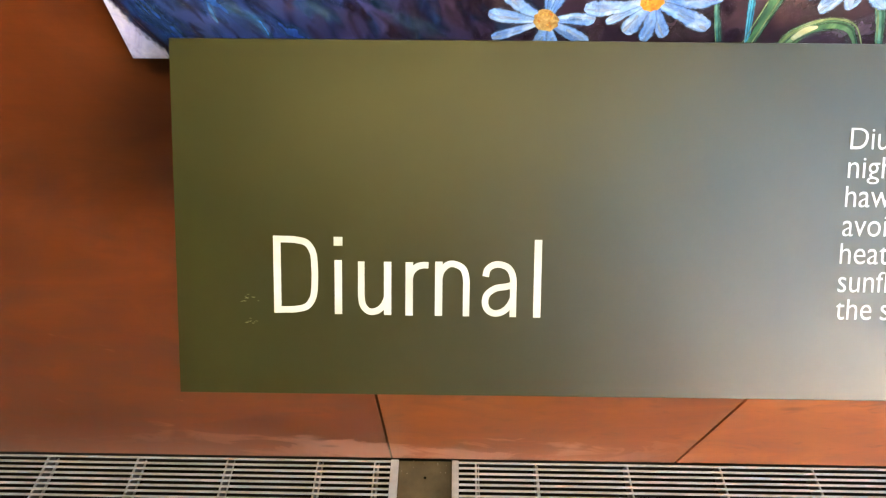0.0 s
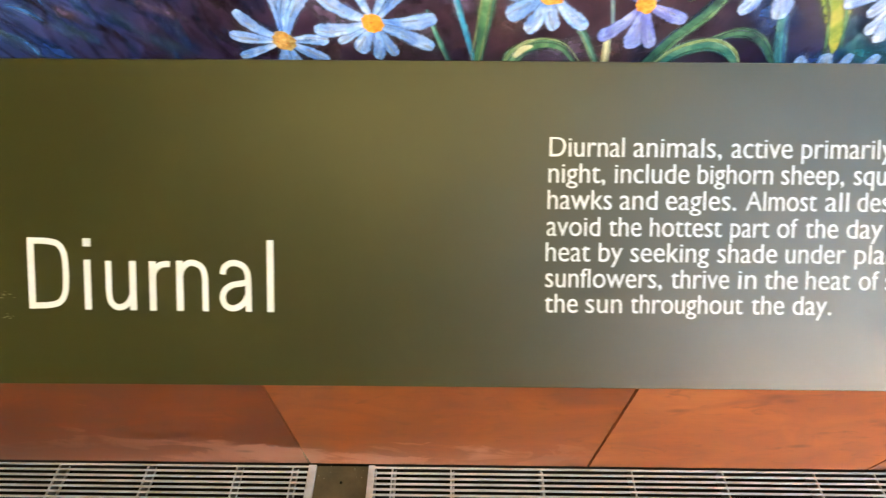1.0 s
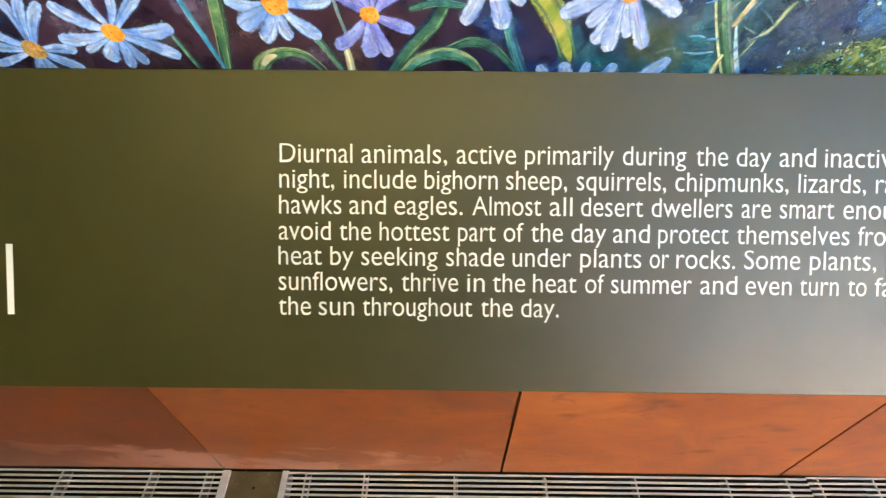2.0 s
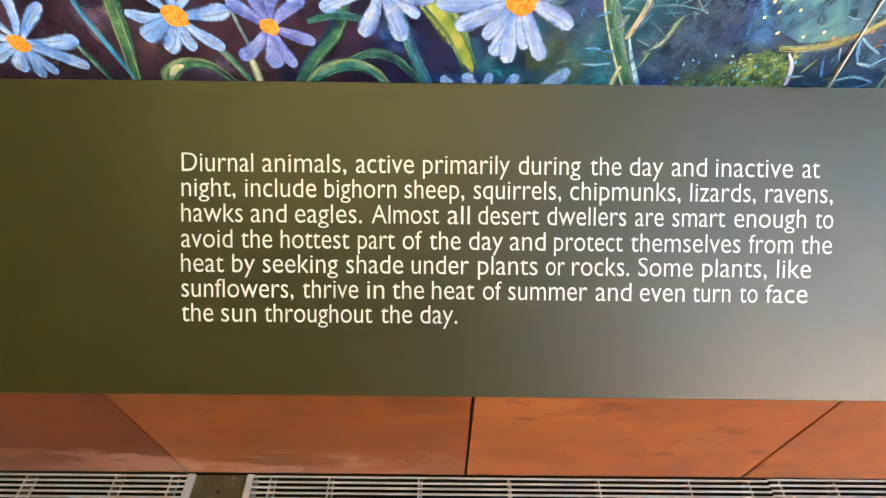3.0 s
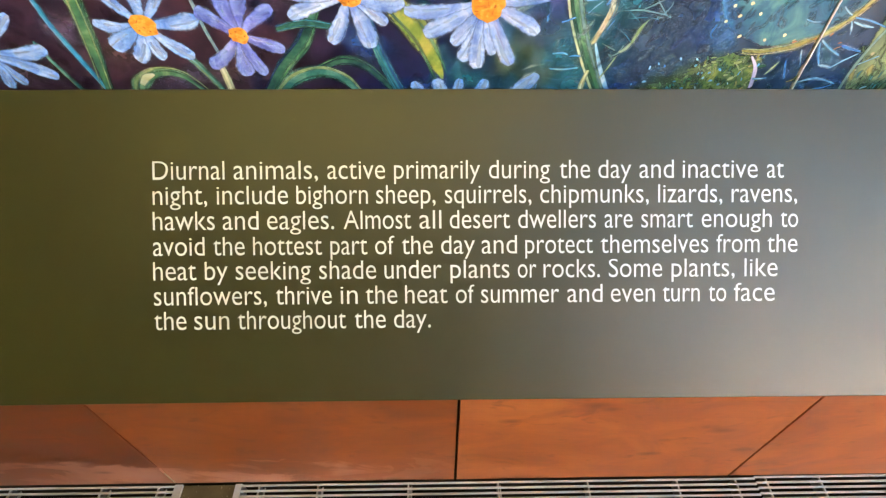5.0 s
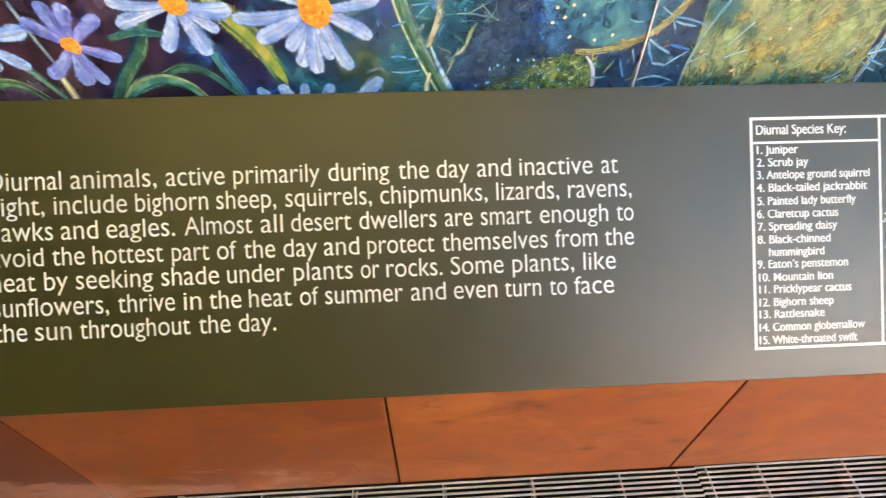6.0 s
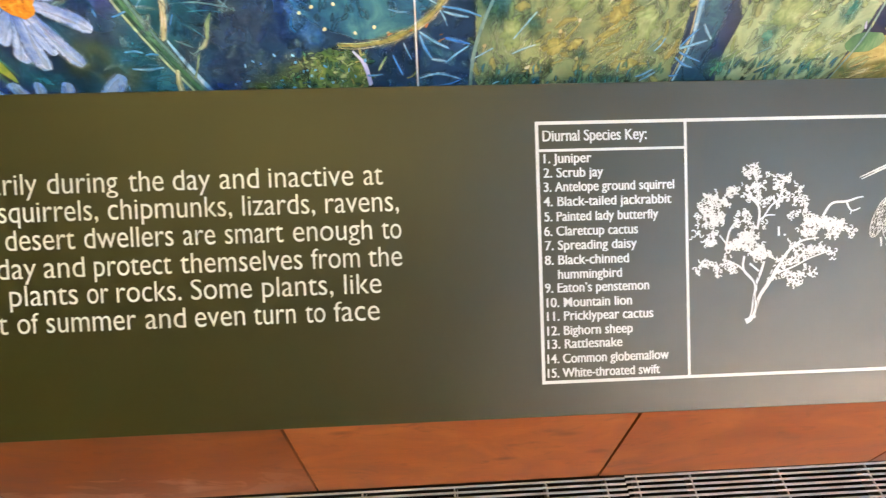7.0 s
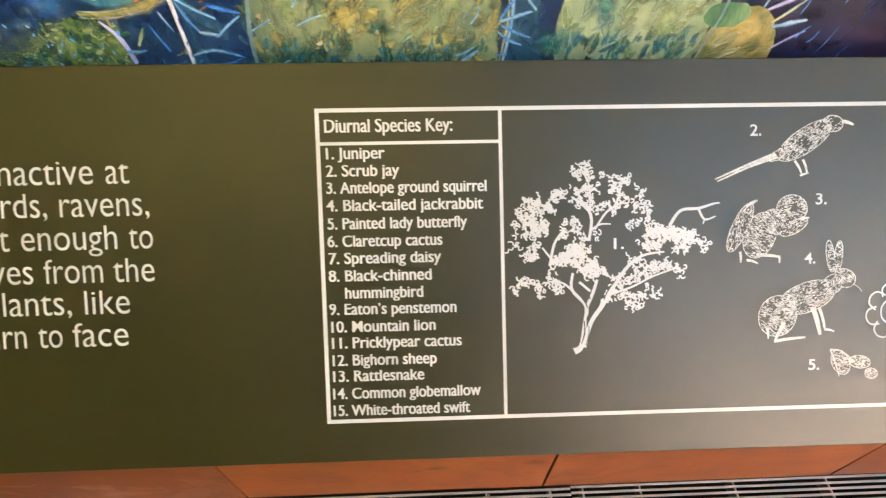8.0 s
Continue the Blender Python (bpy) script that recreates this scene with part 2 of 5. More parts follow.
PAD_LIGHT = paint("light_green_pad", (96, 126, 108), (142, 160, 124), (176, 184, 146), 22, (1, 1, 0.7))
PAD_DARK = paint("dark_teal_pad", (34, 68, 104), (50, 104, 130), (90, 146, 148), 30)
PAD_MOSS = paint("mossy_pad", (30, 56, 56), (84, 110, 58), (158, 164, 86), 46)
PAD_YELLOW = paint("yellow_pad", (92, 110, 66), (156, 142, 82), (190, 174, 114), 40)
RIDGE = paint("yellow_rim", (120, 116, 70), (170, 160, 92), (204, 196, 130), 80)
SPINE = paint("blue_spine", (90, 150, 204), (150, 196, 226), (216, 230, 240), 60)
SPINE_DIM = paint("grey_green_spine", (88, 122, 130), (140, 164, 150), None, 60)
NAVY = paint("navy_gap", (14, 20, 50), (24, 44, 84), (40, 70, 110), 40)
LILAC = paint("lilac_wash", (150, 146, 196), (188, 186, 226), (214, 212, 238), 40)
SPECK = paint("cream_fleck", (214, 190, 130), (238, 226, 180), None, 80)
PETAL_LIGHT = paint("petal_light", (164, 196, 238), (200, 220, 246), (232, 240, 250), 80)
DEEP = paint("deep_blue_green", (24, 50, 80), (38, 78, 100), (62, 108, 116), 40)
SLATE = paint("slate_blue", (36, 52, 80), (54, 74, 98), (78, 100, 112), 50)
PLUM = paint("plum_dark", (30, 18, 34), (52, 32, 46), (74, 50, 62), 50)
MAUVE = paint("mauve", (66, 48, 66), (96, 74, 92), (120, 100, 124), 50)
BROWN = paint("brown_violet", (58, 38, 42), (92, 64, 66), None, 50)
VIOLET = paint("violet", (70, 70, 142), (100, 102, 180), None, 60)
INKBLUE = paint("ink_blue", (20, 34, 78), (34, 62, 116), (56, 96, 150), 50)
TEAL = paint("teal", (20, 70, 92), (40, 108, 124), (84, 146, 150), 50)
STROKE_BLUE = paint("stroke_blue", (44, 104, 186), (84, 150, 214), (136, 186, 230), 60)
SAGE = paint("sage", (104, 126, 84), (150, 166, 110), (188, 196, 150), 50)
OCHRE = paint("ochre", (136, 136, 88), (168, 160, 98), None, 50)
OLIVE_DARK = paint("dark_olive_paint", (70, 86, 62), (98, 112, 74), None, 50)
RUST = paint("rust_fleck", (130, 74, 40), (190, 120, 66), None, 80)


# ---- building helpers ----
def mesh_of(name, bm, mat):
    me = bpy.data.meshes.new(name)
    bm.normal_update()
    bm.to_mesh(me)
    bm.free()
    me.materials.append(mat)
    return me


def part(name, bm, mat, parent=None, label=""):
    ob = new(name, mesh_of(name, bm, mat))
    if parent is not None:
        ob.parent = parent
    return tagged(ob, label)


def box(lo, hi, bevel=0.0, bm=None):
    bm = bm or bmesh.new()
    c = [(a + b) / 2 for a, b in zip(lo, hi)]
    s = [abs(b - a) for a, b in zip(lo, hi)]
    got = bmesh.ops.create_cube(bm, size=1, matrix=Matrix.LocRotScale(c, None, s))
    if bevel:
        edges = list({e for v in got["verts"] for e in v.link_edges})
        bmesh.ops.bevel(bm, geom=edges, offset=bevel, segments=2, affect="EDGES", profile=0.7)
    return bm


def setting(name, bm, mat, label, category):
    return tagged(part(name, bm, mat), label, category, kind="structure")


# ---- the room ----
WALL_Y, BACK_Y, LEFT_X, RIGHT_X, TOP_Z = 0.5, -4.6, -3.5, 12.5, 11.5
GRATE_Y = 0.17
floor_mesh = box((LEFT_X, BACK_Y, -0.2), (RIGHT_X, GRATE_Y, 0.0))
for xa, xb in ((LEFT_X, -2.21), (3.61, RIGHT_X)):
    box((xa, GRATE_Y, -0.2), (xb, WALL_Y + 0.02, 0.0), bm=floor_mesh)
setting("floor", floor_mesh, FLOOR, "sealed grey-brown concrete floor of the hall", "floor")
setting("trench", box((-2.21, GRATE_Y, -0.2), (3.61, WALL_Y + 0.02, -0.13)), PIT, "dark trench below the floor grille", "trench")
setting("ceiling", box((LEFT_X, BACK_Y, TOP_Z), (RIGHT_X, WALL_Y + 0.25, TOP_Z + 0.2)), CEILING, "warm pine board ceiling high above", "ceiling")
setting("wall_left", box((LEFT_X - 0.2, BACK_Y, -0.2), (LEFT_X, WALL_Y + 0.25, TOP_Z + 0.2)), PLASTER, "plain brown plaster end wall", "wall")
setting("wall_right", box((RIGHT_X, BACK_Y, -0.2), (RIGHT_X + 0.2, WALL_Y + 0.25, TOP_Z + 0.2)), PLASTER, "plain brown plaster end wall", "wall")
wall = setting("wall_mural", box((LEFT_X, WALL_Y + 0.022, -0.2), (RIGHT_X, WALL_Y + 0.25, TOP_Z)), GAP, "wall clad with large orange-brown stained wooden panels", "wall")

WIN_X0, WIN_X1, WIN_Z0, WIN_Z1 = 3.45, 12.2, 0.5, 11.3
back = box((LEFT_X - 0.2, BACK_Y - 0.25, -0.2), (WIN_X0, BACK_Y, TOP_Z + 0.2))
box((WIN_X1, BACK_Y - 0.25, -0.2), (RIGHT_X + 0.2, BACK_Y, TOP_Z + 0.2), bm=back)
box((WIN_X0, BACK_Y - 0.25, -0.2), (WIN_X1, BACK_Y, WIN_Z0), bm=back)
box((WIN_X0, BACK_Y - 0.25, WIN_Z1), (WIN_X1, BACK_Y, TOP_Z + 0.2), bm=back)
setting("wall_window", back, PLASTER, "brown plaster wall with one tall glazed opening", "wall")

win = tagged(new("window_1"), "tall bronze-framed window wall with clear panes", "window", kind="structure")
COLS, ROWS_N = 5, 5
for i in range(COLS + 1):
    x = WIN_X0 + (WIN_X1 - WIN_X0) * i / COLS
    part("window_frame", box((x - 0.03, BACK_Y - 0.16, WIN_Z0), (x + 0.03, BACK_Y - 0.06, WIN_Z1), 0.004), BRONZE, win)
for i in range(COLS):
    xa, xb = (WIN_X0 + (WIN_X1 - WIN_X0) * k / COLS for k in (i, i + 1))
    for j in range(ROWS_N + 1):
        z = WIN_Z0 + (WIN_Z1 - WIN_Z0) * j / ROWS_N
        part("window_bar", box((xa + 0.031, BACK_Y - 0.15, z - 0.025), (xb - 0.031, BACK_Y - 0.07, z + 0.025), 0.004), BRONZE, win)
        if j < ROWS_N:
            zb = WIN_Z0 + (WIN_Z1 - WIN_Z0) * (j + 1) / ROWS_N
            pane = part("pane", box((xa + 0.032, BACK_Y - 0.113, z + 0.027), (xb - 0.032, BACK_Y - 0.107, zb - 0.027)), GLASS, win)
            pane.visible_shadow = False

# unseen fixture made up to hold the added warm light
lamp = tagged(new("added_glow_lamp"), "wide flat pendant lamp with warm diffuser hung on two rods", "lamp")
LX, LY, LZ, LLEN = 0.25, -0.95, 3.5, 2.4
part("housing", box((LX - LLEN / 2, LY - 0.27, LZ), (LX + LLEN / 2, LY + 0.27, LZ + 0.08), 0.006), STEEL, lamp)
part("diffuser", box((LX - LLEN / 2 + 0.01, LY - 0.26, LZ - 0.006), (LX + LLEN / 2 - 0.01, LY + 0.26, LZ - 0.001)), INK, lamp)
for dx in (-0.6, 0.6):
    part("rod", box((LX + dx - 0.006, LY - 0.006, LZ + 0.08), (LX + dx + 0.006, LY + 0.006, TOP_Z)), STEEL, lamp)

# land outside
bm = bmesh.new()
bmesh.ops.create_circle(bm, cap_ends=True, segments=48, radius=900, matrix=pose(0, 0, -0.35))
setting("ground", bm, DESERT, "pale sandy desert ground reaching the horizon", "ground")

bm = bmesh.new()
cols = 60
rows = []
for i in range(cols + 1):
    x = -120 + 280 * i / cols
    high = 25 + 4 * noise.noise(Vector((x * 0.05, 3, 0))) + 2 * noise.noise(Vector((x * 0.21, 7, 0)))
    out = 3 * noise.noise(Vector((x * 0.08, 0, 5)))
    rows.append([bm.verts.new((x, -46 + out + dy, z)) for dy, z in ((6, -0.5), (0, high * 0.45), (-2, high), (-30, high + 1))])
for a, b in zip(rows, rows[1:]):
    for k in range(3):
        bm.faces.new((a[k], b[k], b[k + 1], a[k + 1]))
setting("backdrop", bm, CLIFF, "sunlit pale sandstone cliff beyond the window", "cliff")

# ---- floor grille ----
PITCH, BAR, FIRST = 0.0152, 0.0060, 0.4915
COUNT = 21


def grille(x0, x1, ribs, ends, drop=0.0, shift=0.0):
    root = tagged(new("floor_grille"), "dull aluminium linear bar grille over a floor trench", "floor grille", "grille sections along the wall")
    root.matrix_basis = pose(0, shift, drop)
    for k in range(COUNT):
        y = FIRST - k * PITCH
        part("bar", box((x0, y - BAR / 2, -0.0045), (x1, y + BAR / 2, 0.0), 0.0008), ALU, root)
    ya, yb = FIRST - (COUNT - 1) * PITCH - BAR / 2, FIRST + BAR / 2
    for x in ribs:
        rib = part("cross_rib", box((x - 0.0016, ya, -0.050), (x + 0.0016, yb, -0.0086)), ALU_DARK, root)
        part("cross_rod", box((x - 0.0022, ya, -0.0085), (x + 0.0022, yb, -0.0022), 0.0006), ALU, rib)
        for side, dz in ((0.009, -0.034), (0.004, -0.046)):
            part("cross_rod", box((x + side - 0.0015, ya, dz - 0.002), (x + side + 0.0015, yb, dz + 0.002)), ALU, rib)
    for a, b in ends:
        part("end_bar", box((a, GRATE_Y + 0.002, -0.055), (b, WALL_Y - 0.003, 0.0015), 0.001), ALU, root, "flat pale aluminium end bar")
    # feet down to the trench floor
    for x in (x0 + 0.03, x1 - 0.03):
        part("foot", box((x - 0.01, 0.30, -0.13 - drop), (x + 0.01, 0.34, -0.0125)), ALU_DARK, root)
    return root


grille(-2.2, -0.167, [-0.213 - 0.001] + [-0.383 - 0.269 * k for k in range(7)], [(-0.166, -0.1435)])
grille(0.0345, 1.5755, [0.085] + [0.261 + 0.2695 * k for k in range(5)] + [1.517], [(0.0145, 0.0340)])
grille(1.5775, 3.6, [1.611] + [1.774 + 0.269 * k for k in range(7)], [], -0.0015, 0.0045)

plate = tagged(new("cover_plate"), "dusty dark brown metal cover plate set between two grilles", "cover plate")
part("plate", box((-0.1425, GRATE_Y + 0.004, -0.012), (0.0135, WALL_Y - 0.004, -0.0065), 0.001), COVER, plate)
part("plate_leg", box((-0.12, 0.3, -0.13), (-0.01, 0.34, -0.0125)), ALU_DARK, plate)
bm = bmesh.new()
bmesh.ops.create_cone(bm, cap_ends=True, segments=12, radius1=0.004, radius2=0.003, depth=0.002, matrix=pose(-0.064, 0.449, -0.0056))
part("screw", bm, PIT, plate)
random.seed(5)
for k in range(11):
    bm = bmesh.new()
    bmesh.ops.create_icosphere(bm, subdivisions=1, radius=random.uniform(0.0008, 0.0022))
    if k < 9:
        x, y, z = random.uniform(-0.135, 0.01), random.uniform(0.46, 0.492), -0.0055
    else:
        x, y, z = random.uniform(-0.12, -0.02), 0.4955, -0.0055
    bmesh.ops.transform(bm, matrix=Matrix.Translation((x, y, z)), verts=bm.verts)
    tagged(part("crumb", bm, GRIT), "tiny pale crumb of grit on the cover plate", "grit", "grit at the foot of the wall")

# ---- slanted sign ----
ANG, SIGN_Y, SIGN_Z = 44.28, 0.3231, 1.2208
SIGN = pose(0, SIGN_Y, SIGN_Z, ANG, 0, 0) @ pose(0, 0, 0, 0, 0.44, 0)
sign = tagged(new("exhibit_sign"), "long slanted olive sign board with white lettering and a species key", "sign")
sign.matrix_basis = SIGN
X0, X1, S0, S1, THICK = -0.2418, 2.35, -0.1510, 0.1614, 0.010


def sag(x):
    """The long board hangs a little towards its far end."""
    return -0.003 * max(x, 0.0) ** 2


bm = bmesh.new()
steps = [X0 + (X1 - X0) * k / 24 for k in range(25)]
rings = [[bm.verts.new((x, s + sag(x), h)) for s, h in ((S0, -THICK), (S0, -0.0008), (S0 + 0.0008, 0.0), (S1 - 0.0008, 0.0), (S1, -0.0008), (S1, -THICK))] for x in steps]
for a, b in zip(rings, rings[1:]):
    for k in range(6):
        m = (k + 1) % 6
        bm.faces.new((a[k], b[k], b[m], a[m]))
bm.faces.new(rings[0]), bm.faces.new(rings[-1][::-1])
bmesh.ops.recalc_face_normals(bm, faces=bm.faces)
part("board", bm, OLIVE, sign, "satin olive printed board")
for x in (0.05, 0.85, 1.65):
    bm = bmesh.new()
    inv = SIGN.inverted()
    prof = [inv @ Vector((x, y, z)) for y, z in ((0.499, 1.06), (0.499, 1.31), (0.421, 1.2985), (0.306, 1.1865))]
    side = [[bm.verts.new(v + Vector((dx, 0, 0))) for v in prof] for dx in (-0.004, 0.004)]
    bm.faces.new(side[0]), bm.faces.new(side[1][::-1])
    for i in range(4):
        j = (i + 1) % 4
        bm.faces.new((side[0][j], side[0][i], side[1][i], side[1][j]))
    part("bracket", bm, STEEL, sign, "black steel bracket below the board")

# lettering
_cache = {}


def glyphs(text, weight, fine=3):
    """The outline of a text in the built-in font: points and faces, and its extent."""
    key = (text, weight, fine)
    if key not in _cache:
        cu = bpy.data.curves.new("t", "FONT")
        cu.body, cu.offset, cu.resolution_u = text, weight, fine
        ob = bpy.data.objects.new("t", cu)
        scene.collection.objects.link(ob)
        dg = bpy.context.evaluated_depsgraph_get()
        me = bpy.data.meshes.new_from_object(ob.evaluated_get(dg))
        pts = [tuple(v.co) for v in me.vertices]
        faces = [tuple(f.vertices) for f in me.polygons]
        bpy.data.objects.remove(ob), bpy.data.curves.remove(cu), bpy.data.meshes.remove(me)
        _cache[key] = pts, faces, min(v[0] for v in pts), max(v[0] for v in pts)
    return _cache[key]


LIFT = 0.0004
XH, TOP, DROP = 0.449, 0.682, 0.23


def write(bm, text, x0, x1, s, cap, weight=0.0, low=0.73, lift=LIFT):
    """Sets a text on the sign from x0 to x1 with its foot at s; low is the height of the small letters against the capitals."""
    pts, faces, a, b = glyphs(text, weight, 5)
    kx = (x1 - x0) / (b - a)
    knots = ((-DROP - weight, -0.285 * cap), (-weight, 0.0), (XH + weight, low * cap), (TOP + weight, cap))
    vs = []
    for q in pts:
        x = x0 + (q[0] - a) * kx
        for (ya, za), (yb, zb) in zip(knots, knots[1:]):
            if q[1] <= yb:
                break
        vs.append(bm.verts.new((x, s + za + (q[1] - ya) * (zb - za) / (yb - ya) + sag(x), lift)))
    for f in faces:
        bm.faces.new([vs[i] for i in f])


LINES = (
    (0.0718, "Diurnal animals, active primarily during the day and inactive at", (301, 427, 443, 591, 608, 710, 726, 879, 895, 1004, 1021, 1076, 1091, 1150, 1165, 1227, 1243, 1379, 1396, 1427)),
    (0.0473, "night, include bighorn sheep, squirrels, chipmunks, lizards, ravens,", (301, 396, 413, 538, 553, 679, 694, 799, 816, 970, 986, 1181, 1198, 1314, 1331, 1450)),
    (0.0223, "hawks and eagles. Almost all desert dwellers are smart enough to", (301, 409, 423, 486, 501, 619, 636, 755, 770, 809, 824, 931, 946, 1085, 1101, 1151, 1167, 1260, 1276, 1403, 1419, 1451)),
    (-0.0030, "avoid the hottest part of the day and protect themselves from the", (301, 391, 406, 461, 476, 597, 612, 677, 691, 725, 738, 793, 808, 868, 880, 943, 958, 1079, 1093, 1287, 1302, 1380, 1394, 1449)),
    (-0.0273, "heat by seeking shade under plants or rocks. Some plants, like", (301, 376, 391, 431, 445, 577, 592, 692, 707, 808, 824, 929, 944, 977, 990, 1091, 1107, 1203, 1220, 1334, 1352, 1412)),
    (-0.0523, "sunflowers, thrive in the heat of summer and even turn to face", (302, 499, 515, 613, 629, 659, 673, 729, 743, 818, 833, 866, 878, 1017, 1032, 1095, 1110, 1189, 1203, 1270, 1286, 1318, 1332, 1406)),
    (-0.0767, "the sun throughout the day.", (302, 358, 372, 433, 448, 638, 653, 708, 723, 788)),
)
for k, (s, text, cuts) in enumerate(LINES):
    bm = bmesh.new()
    start, unit = 0.3457 - 0.00048 * k, 0.0005603 + 0.0000011 * k
    for word, a, b in zip(text.split(), cuts[::2], cuts[1::2]):
        write(bm, word, start + (a - 301) * unit, start + (b - 301) * unit, s + 0.0008 - 0.00012 * k, 0.0181, -0.005)
    part("text_line", bm, INK, sign)

KEY = (
    ("Diurnal Species Key:", 1.1253, 1.2236, 0.1076), ("1. Juniper", 1.1258, 1.1708, 0.0874), ("2. Scrub jay", 1.1253, 1.1817, 0.0741),
    ("3. Antelope ground squirrel", 1.1252, 1.2489, 0.0610), ("4. Black-tailed jackrabbit", 1.1246, 1.2459, 0.0475), ("5. Painted lady butterfly", 1.1250, 1.2332, 0.0335),
    ("6. Claretcup cactus", 1.1244, 1.2134, 0.0199), ("7. Spreading daisy", 1.1248, 1.2122, 0.0066), ("8. Black-chinned", 1.1242, 1.2043, -0.0071),
    ("hummingbird", 1.1364, 1.1973, -0.0206), ("9. Eaton\u2019s penstemon", 1.1236, 1.2231, -0.0333), ("10. Mountain lion", 1.1247, 1.2063, -0.0471),
    ("11. Pricklypear cactus", 1.1247, 1.2265, -0.0599), ("12. Bighorn sheep", 1.1246, 1.2064, -0.0737), ("13. Rattlesnake", 1.1245, 1.1962, -0.0864),
    ("14. Common globemallow", 1.1240, 1.2408, -0.1003), ("15. White-throated swift", 1.1239, 1.2319, -0.1139))
for text, a, b, s in KEY:
    bm = bmesh.new()
    cap = 0.0098 if "Key" in text else 0.0086
    for k in (0, 1):
        write(bm, text, a + 0.0005 * k, b - 0.0005 * (1 - k), s + 0.0006, cap, 0.003, 0.75, LIFT + 2e-5 * k)
    part("key_line", bm, INK, sign)


KX0, KX1, KS0, KS1, RULE = 1.1185, 2.20, -0.1193, 0.1265, 0.0031
for x0, s0, x1, s1 in ((KX0, KS1 - RULE, KX1, KS1), (KX0, KS0, KX1, KS0 + RULE), (KX0, KS0 + RULE, KX0 + RULE, KS1 - RULE), (KX1 - RULE, KS0 + RULE, KX1, KS1 - RULE),
                       (1.2590, KS0 + RULE, 1.2617, KS1 - RULE), (KX0 + RULE, 0.0985, 1.2590, 0.1010)):
    bm = bmesh.new()
    n = max(1, int((x1 - x0) / 0.05))
    edge = [x0 + (x1 - x0) * k / n for k in range(n + 1)]
    pairs = [(bm.verts.new((x, s0 + sag(x), LIFT)), bm.verts.new((x, s1 + sag(x), LIFT))) for x in edge]
    for (a, b), (c, d) in zip(pairs, pairs[1:]):
        bm.faces.new((a, c, d, b))
    part("key_rule", bm, INK, sign, "thin white ruled line")


def ribbon(bm, pts, widths, put, smooth=8, feather=False):
    """A flat brush stroke along points, as wide as widths say; put() sets a point of it into space."""
    n = len(pts)
    cover = feather and (bm.verts.layers.float.get("cover") or bm.verts.layers.float.new("cover"))
    line, wide = [], []
    for i in range((n - 1) * smooth + 1):
        u = i / smooth
        k = min(int(u), n - 2)
        f = u - k
        q = [pts[min(max(k + d, 0), n - 1)] for d in (-1, 0, 1, 2)]
        line.append(tuple(0.5 * (2 * b + (c - a) * f + (2 * a - 5 * b + 4 * c - d) * f * f + (3 * b - a - 3 * c + d) * f ** 3) for a, b, c, d in zip(*q)))
        wide.append(widths[k] * (1 - f) + widths[k + 1] * f)
    sides = []
    for i, (x, y) in enumerate(line):
        xa, ya = line[max(i - 1, 0)]
        xb, yb = line[min(i + 1, len(line) - 1)]
        l = math.hypot(xb - xa, yb - ya) or 1
        nx, ny = -(yb - ya) / l * wide[i] / 2, (xb - xa) / l * wide[i] / 2
        sides.append([bm.verts.new(put(x + nx * k, y + ny * k)) for k in ((1, 0, -1) if feather else (1, -1))])
    if feather:
        for i, row in enumerate(sides):
            row[1][cover] = 1.0 if 0 < i < len(sides) - 1 else 0.2
    for a, b in zip(sides, sides[1:]):
        for k in range(len(a) - 1):
            bm.faces.new((a[k], a[k + 1], b[k + 1], b[k]))


def blob(bm, x, y, rx, ry, turn, put, wobble=0.25, n=9):
    ca, sa = math.cos(turn), math.sin(turn)
    vs = []
    for k in range(n):
        a = math.tau * k / n
        r = 1 + random.uniform(-wobble, wobble)
        px, py = rx * r * math.cos(a), ry * r * math.sin(a)
        vs.append(bm.verts.new(put(x + px * ca - py * sa, y + px * sa + py * ca)))
    bm.faces.new(vs)


# the printed tree: limbs and ragged leaf clumps, in units of the drawing
U = 0.0002055


def on_tree(cx, cy):
    return 1.2449 + cx * 0.0002105, 0.09662 - cy * 0.0002013


rise = [0.0]


def sign_put(x, s):
    rise[0] += 5e-9
    return x, s + sag(x), LIFT + rise[0]


# the heading: slender upright letters of one even stroke
FOOT, HIGH, LOW, PEN = -0.0766, 0.0690, 0.0478, 0.0066


def pen(x0, *strokes):
    """One heading letter, drawn with a broad pen."""
    bm = bmesh.new()
    for pts, w in strokes:
        ribbon(bm, [(x0 + x, FOOT + y) for x, y in pts], [w] * len(pts), sign_put, 6)
    part("heading_letter", bm, INK, sign, "large white heading letter")


pen(-0.1519, (((0, 0), (0, HIGH)), PEN), (((0, 0.0659), (0.009, 0.0659), (0.017, 0.0654), (0.0264, 0.0628), (0.0318, 0.0545), (0.0332, 0.042), (0.0332, 0.027), (0.0318, 0.0148), (0.0264, 0.0064), (0.017, 0.0036), (0.009, 0.0031), (0, 0.0031)), 0.0058))
pen(-0.0977, (((0, -0.0006), (0, LOW)), PEN), (((0, 0.0606), (0, 0.0684)), 0.0078))
pen(-0.0539, (((0, -0.0010), (0, LOW - 0.0010)), PEN), (((-0.0234, 0.0468), (-0.0234, 0.0280), (-0.0233, 0.0150), (-0.0216, 0.0070), (-0.0164, 0.0022), (-0.0099, 0.0026), (-0.0039, 0.0072), (-0.0002, 0.0150)), 0.0058))
